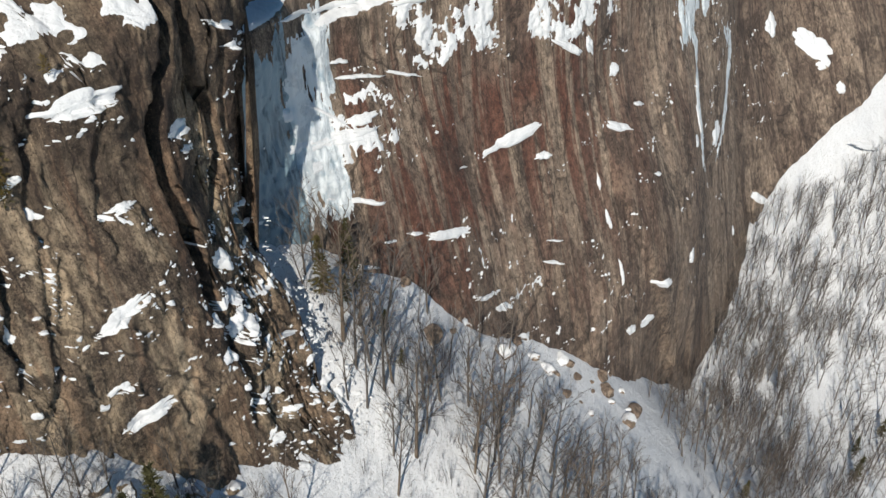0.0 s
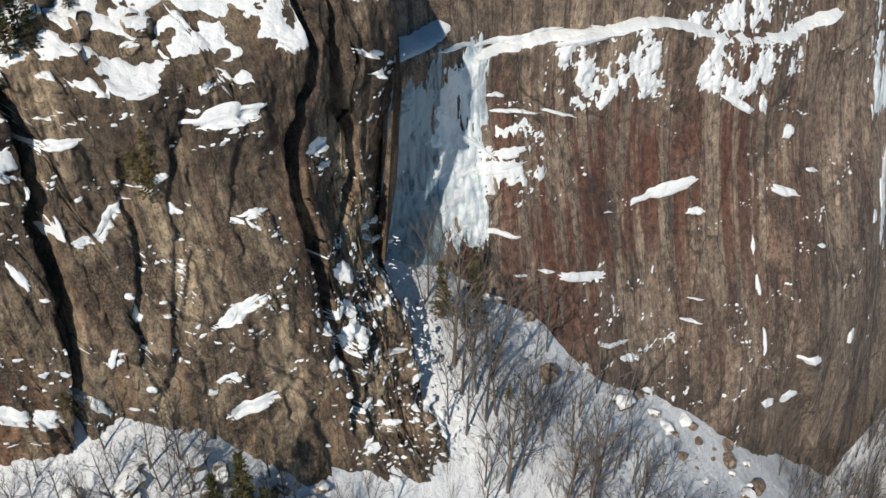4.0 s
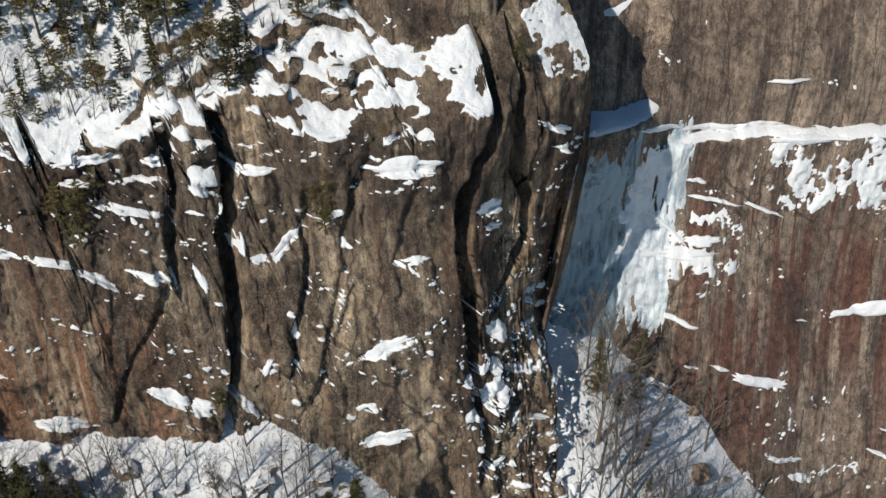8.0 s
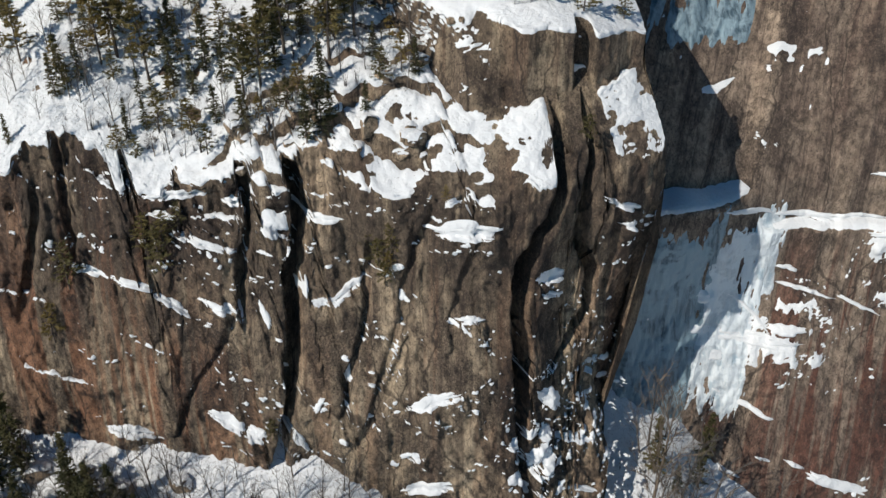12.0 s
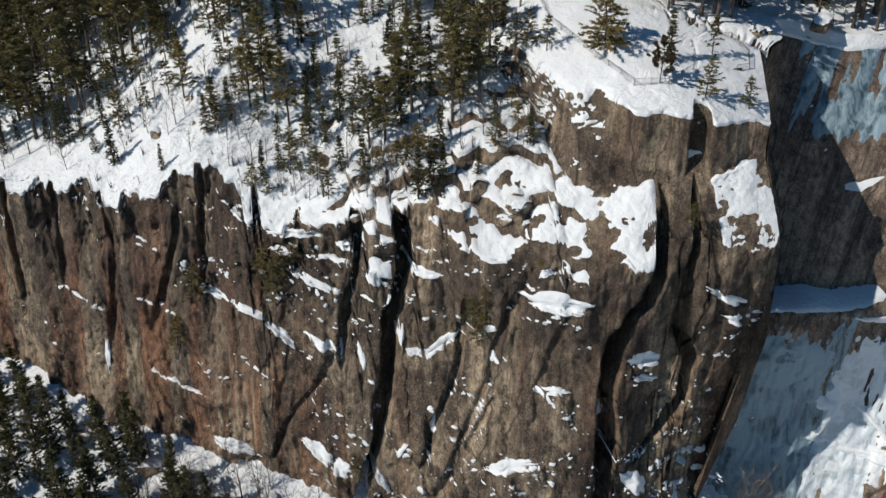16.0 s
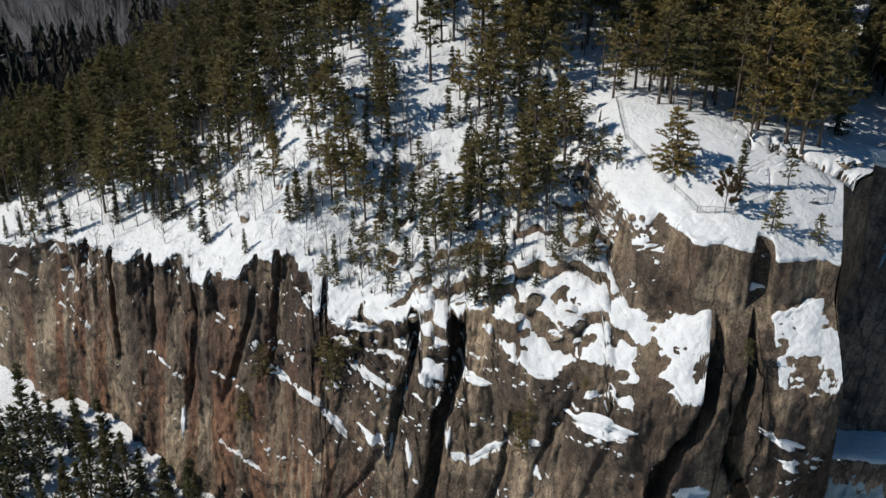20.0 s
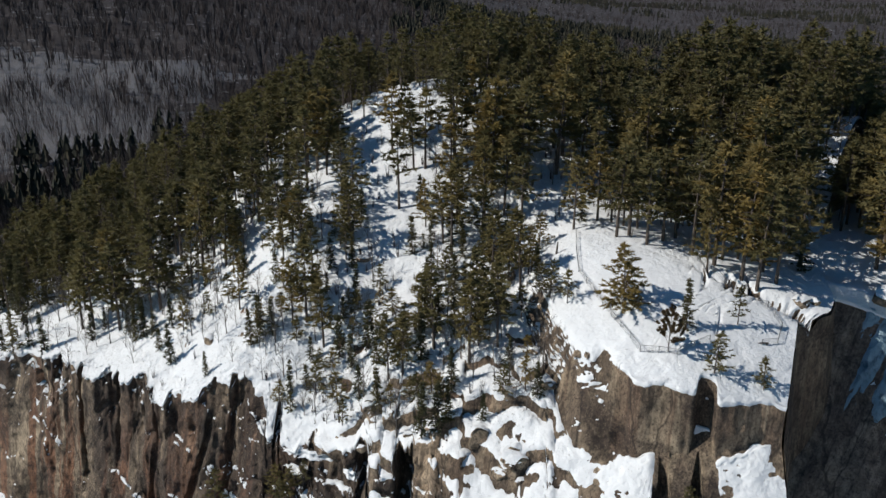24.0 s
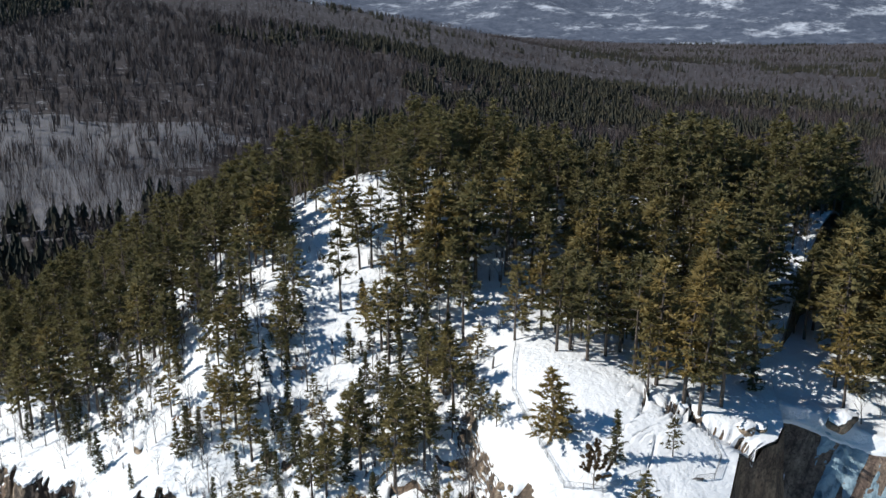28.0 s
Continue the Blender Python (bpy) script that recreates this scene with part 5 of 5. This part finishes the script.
# ---------------------------------------------------------------- fence round the overlook
def fence(points):
    """Wire fence on steel posts: posts, a top rail and strands of wire for each bay."""
    thing = new("wire_fence")
    run = []
    for a, b in zip(points, points[1:]):
        n = max(1, round(math.dist(a, b) / 2.6))
        run += [(a[0] + (b[0] - a[0]) * k / n, a[1] + (b[1] - a[1]) * k / n) for k in range(n)]
    run.append(points[-1])
    feet = [Vector((x, y, float(top_at(x, y)) + 0.25)) for x, y in run]
    thing.location = feet[0]
    for p in feet:
        v, f = [], []
        tube(v, f, [p - feet[0] - Vector((0, 0, 0.4)), p - feet[0] + Vector((0, 0, 1.2))], [0.05, 0.05], 6)
        part("post", v, f, STEEL, thing)
    for p, q in zip(feet, feet[1:]):
        v, f = [], []
        tube(v, f, [p - feet[0] + Vector((0, 0, 1.18)), q - feet[0] + Vector((0, 0, 1.18))], [0.035, 0.035], 4)
        part("rail", v, f, STEEL, thing)
        v, f = [], []
        for k in range(1, 5):
            h = Vector((0, 0, 0.24 * k))
            tube(v, f, [p - feet[0] + h, q - feet[0] + h], [0.012, 0.012], 3)
        for k in range(1, 14):
            w = p.lerp(q, k / 14) - feet[0]
            tube(v, f, [w, w + Vector((0, 0, 1.15))], [0.009, 0.009], 3)
        part("wire_mesh", v, f, STEEL, thing)
    return tagged(thing, "galvanised wire fence half buried in the overlook's snow", "fence")


fence([(31, 27), (30.6, 21), (30.6, 15.4), (33.5, 7), (37.6, -3.8), (42.5, -4.6), (47.5, -1.5)])
fence([(49.5, 18.5), (53, 14.5), (57.5, 10.5), (59, 4), (57.5, 0.5), (55, -0.5)])

bench = new("bench")
bench.location = (55.2, -0.2, float(top_at(55.2, -0.2)) + 0.25)


def box(x0, x1, y0, y1, z0, z1):
    v = [(x, y, z) for z in (z0, z1) for x, y in ((x0, y0), (x1, y0), (x1, y1), (x0, y1))]
    return v, [(3, 2, 1, 0), (4, 5, 6, 7), (0, 1, 5, 4), (1, 2, 6, 5), (2, 3, 7, 6), (3, 0, 4, 7)]


for k in range(3):
    part("slat", *box(-0.8, 0.8, -0.22 + 0.15 * k, -0.09 + 0.15 * k, 0.42, 0.46), DARK_WOOD, bench, smooth=False)
for sx in (-0.6, 0.52):
    part("leg", *box(sx, sx + 0.08, -0.2, 0.2, -0.2, 0.42), DARK_WOOD, bench, smooth=False)
tagged(bench, "dark weathered wooden bench standing in the snow", "bench")

# dead snag beside the path
v, f = [], []
tube(v, f, [(0, 0, -0.5), (0.05, 0, 1.2), (0.2, 0.05, 2.6)], [0.22, 0.17, 0.09], 8)
snag = tagged(part("dead_snag", v, f, BARK_GREY), "broken grey snag of a dead tree in the snow", "tree snag")
snag.location = (27.5, 22, float(top_at(27.5, 22)))


# ---------------------------------------------------------------- woods behind, too many to count
def woods(name, xyz, heights, seed, evergreen, mat, label, spread=0.38, stout=1.0):
    """Far trees as one mesh: ragged skirts for conifers, brushes of bare twigs for hardwoods."""
    rng = np.random.RandomState(seed)
    n = len(xyz)
    pieces, faces, base = [], [], 0
    if evergreen:
        tiers, sides = 4, 4
        for t in range(tiers):
            f0 = 0.10 + 0.22 * t
            rad = heights * 0.25 * (1 - 0.85 * t / tiers) * rng.uniform(0.8, 1.25, n)
            apex = xyz + np.c_[np.zeros(n), np.zeros(n), heights * min(1.0, f0 + 0.34)]
            off = rng.uniform(0, 6.28, n)
            ring = []
            for k in range(sides * 2):
                r = rad * (1.0 if k % 2 == 0 else 0.42) * rng.uniform(0.7, 1.25, n)
                a = off + math.pi * k / sides
                ring.append(xyz + np.c_[r * np.cos(a), r * np.sin(a), heights * (f0 + rng.uniform(-0.03, 0.03, n))])
            block = np.stack([apex] + ring, 1)
            pieces.append(block.reshape(-1, 3))
            m = sides * 2
            idx = base + np.arange(n)[:, None, None] * (m + 1)
            tri = np.array([(0, 1 + k, 1 + (k + 1) % m) for k in range(m)])[None]
            faces.append((idx + tri).reshape(-1, 3))
            base += n * (m + 1)
    else:
        for k in range(11):
            a = rng.uniform(0, 6.28, n)
            lean = rng.uniform(0.02, spread, n) * heights
            z0 = heights * rng.uniform(0.0, 0.45, n) * (k > 1)
            foot = xyz + np.c_[0.25 * lean * np.cos(a), 0.25 * lean * np.sin(a), z0 - 0.5]
            tip = xyz + np.c_[lean * np.cos(a), lean * np.sin(a), heights * rng.uniform(0.7, 1.0, n)]
            w = stout * (0.010 if k < 2 else 0.016) * heights * rng.uniform(0.7, 1.5, n)
            b = rng.uniform(0, 6.28, n)
            s = np.c_[w * np.cos(b), w * np.sin(b), 0 * w]
            pieces.append(np.stack([foot + s, foot - s, tip], 1).reshape(-1, 3))
            faces.append(base + np.arange(n * 3).reshape(-1, 3))
            base += n * 3
    ob = mesh_object(name, np.concatenate(pieces), np.concatenate(faces), mat, smooth=False)
    return tagged(ob, label, kind="stuff")


WOOD_DARK = island("far_conifers", [(0.0, (0.012, 0.014, 0.008)), (0.5, (0.025, 0.025, 0.013)), (1.0, (0.055, 0.045, 0.022))])
WOOD_BARE = island("far_hardwoods", [(0.0, (0.019, 0.0145, 0.0135)), (0.5, (0.042, 0.031, 0.029)), (1.0, (0.098, 0.074, 0.069))])
wr = np.random.RandomState(9)


def scatter(count, r0, r1, half, power):
    r = r0 + (r1 - r0) * wr.rand(count) ** power
    a = np.radians(wr.uniform(-half, half, count))
    return 20 + r * np.sin(a), -110 + r * np.cos(a)


for lo, hi, count, share in ((226, 520, 10500, 0.34), (480, 1200, 17000, 0.58), (1150, 3100, 24000, 0.76)):
    x, y = scatter(count, lo, hi, 48, 0.8)
    z = ground_z(x, y)
    ok = (y > 118) | (np.abs(x) > 130)
    patch = vnoise(x * 0.008, y * 0.008, 1.0) + 0.35 * vnoise(x * 0.03, y * 0.03, 3.0)
    green = patch > np.quantile(patch, share)
    if lo < 400:
        green = green | ((y < 175) & (x > -60))
    hill = (x < -120) & (y < 440) & (y > 205 + 40 * vnoise(x * 0.02, y * 0.02, 6.0))
    thin = hill & (wr.rand(count) < 0.2)
    green = green & ~hill & ((x > -90) | (y > 420) | (wr.rand(count) < 0.4))
    h = wr.uniform(9, 15, count) * (0.8 if lo > 1000 else 1.0)
    pts = np.c_[x, y, z]
    a, b = ok & green & ~thin, ok & ~green & ~thin
    woods("conifer_woods", pts[a], h[a], lo, True, WOOD_DARK, "dense dark conifer woods on the slopes behind")
    woods("hardwood_woods", pts[b], h[b], lo + 1, False, WOOD_BARE, "bare brown hardwood forest across the valley", 0.38, 0.35 if lo < 400 else 1.0)

bx, by = wr.uniform(-5, 360, 11000), wr.uniform(-260, -22, 11000)
bu, bo = (bx - 94) * WALL_U[0] + (by + 14) * WALL_U[1], (bx - 94) * WALL_N[0] + (by + 14) * WALL_N[1]
off = bo - WALL(bu, TALUS(bx, by))
keep = (off > 2) & (off < 95) & (vnoise(bx * 0.05, by * 0.05, 4.0) + 0.3 * wr.rand(11000) > np.where(bx < 110, 0.80, 0.64)) & ((bx > 50) | (by < FACE(bx, 25.0) - 6)) & (bx < 170)
brush = np.c_[bx, by, ground_z(bx, by)][keep]
woods("talus_brush", brush, wr.uniform(3, 10, len(brush)) * (1 + 0.6 * (brush[:, 0] > 140)), 71, False, WOOD_BARE, "thin leafless brush and saplings on the snowy talus", 0.3, 0.28)
bx, by = wr.uniform(-125, 62, 2600), wr.uniform(0, 110, 2600)
rim = np.interp(bx, [-130, -100, -62, -39, -27, -17, -3, 10, 20, 31, 42, 56], [66, 52, 31, 19, 15, 11, 2, -3, -8, -6, 20, 20])
keep = (by > rim + 2) & (vnoise(bx * 0.1, by * 0.1, 8.0) > 0.45) & ~((bx > 26) & (by < 20))
brush = np.c_[bx, by, top_at(bx, by)][keep]
woods("clifftop_brush", brush, wr.uniform(1.2, 4.0, len(brush)), 73, False, WOOD_BARE, "thin leafless saplings poking through the clifftop snow", 0.2)
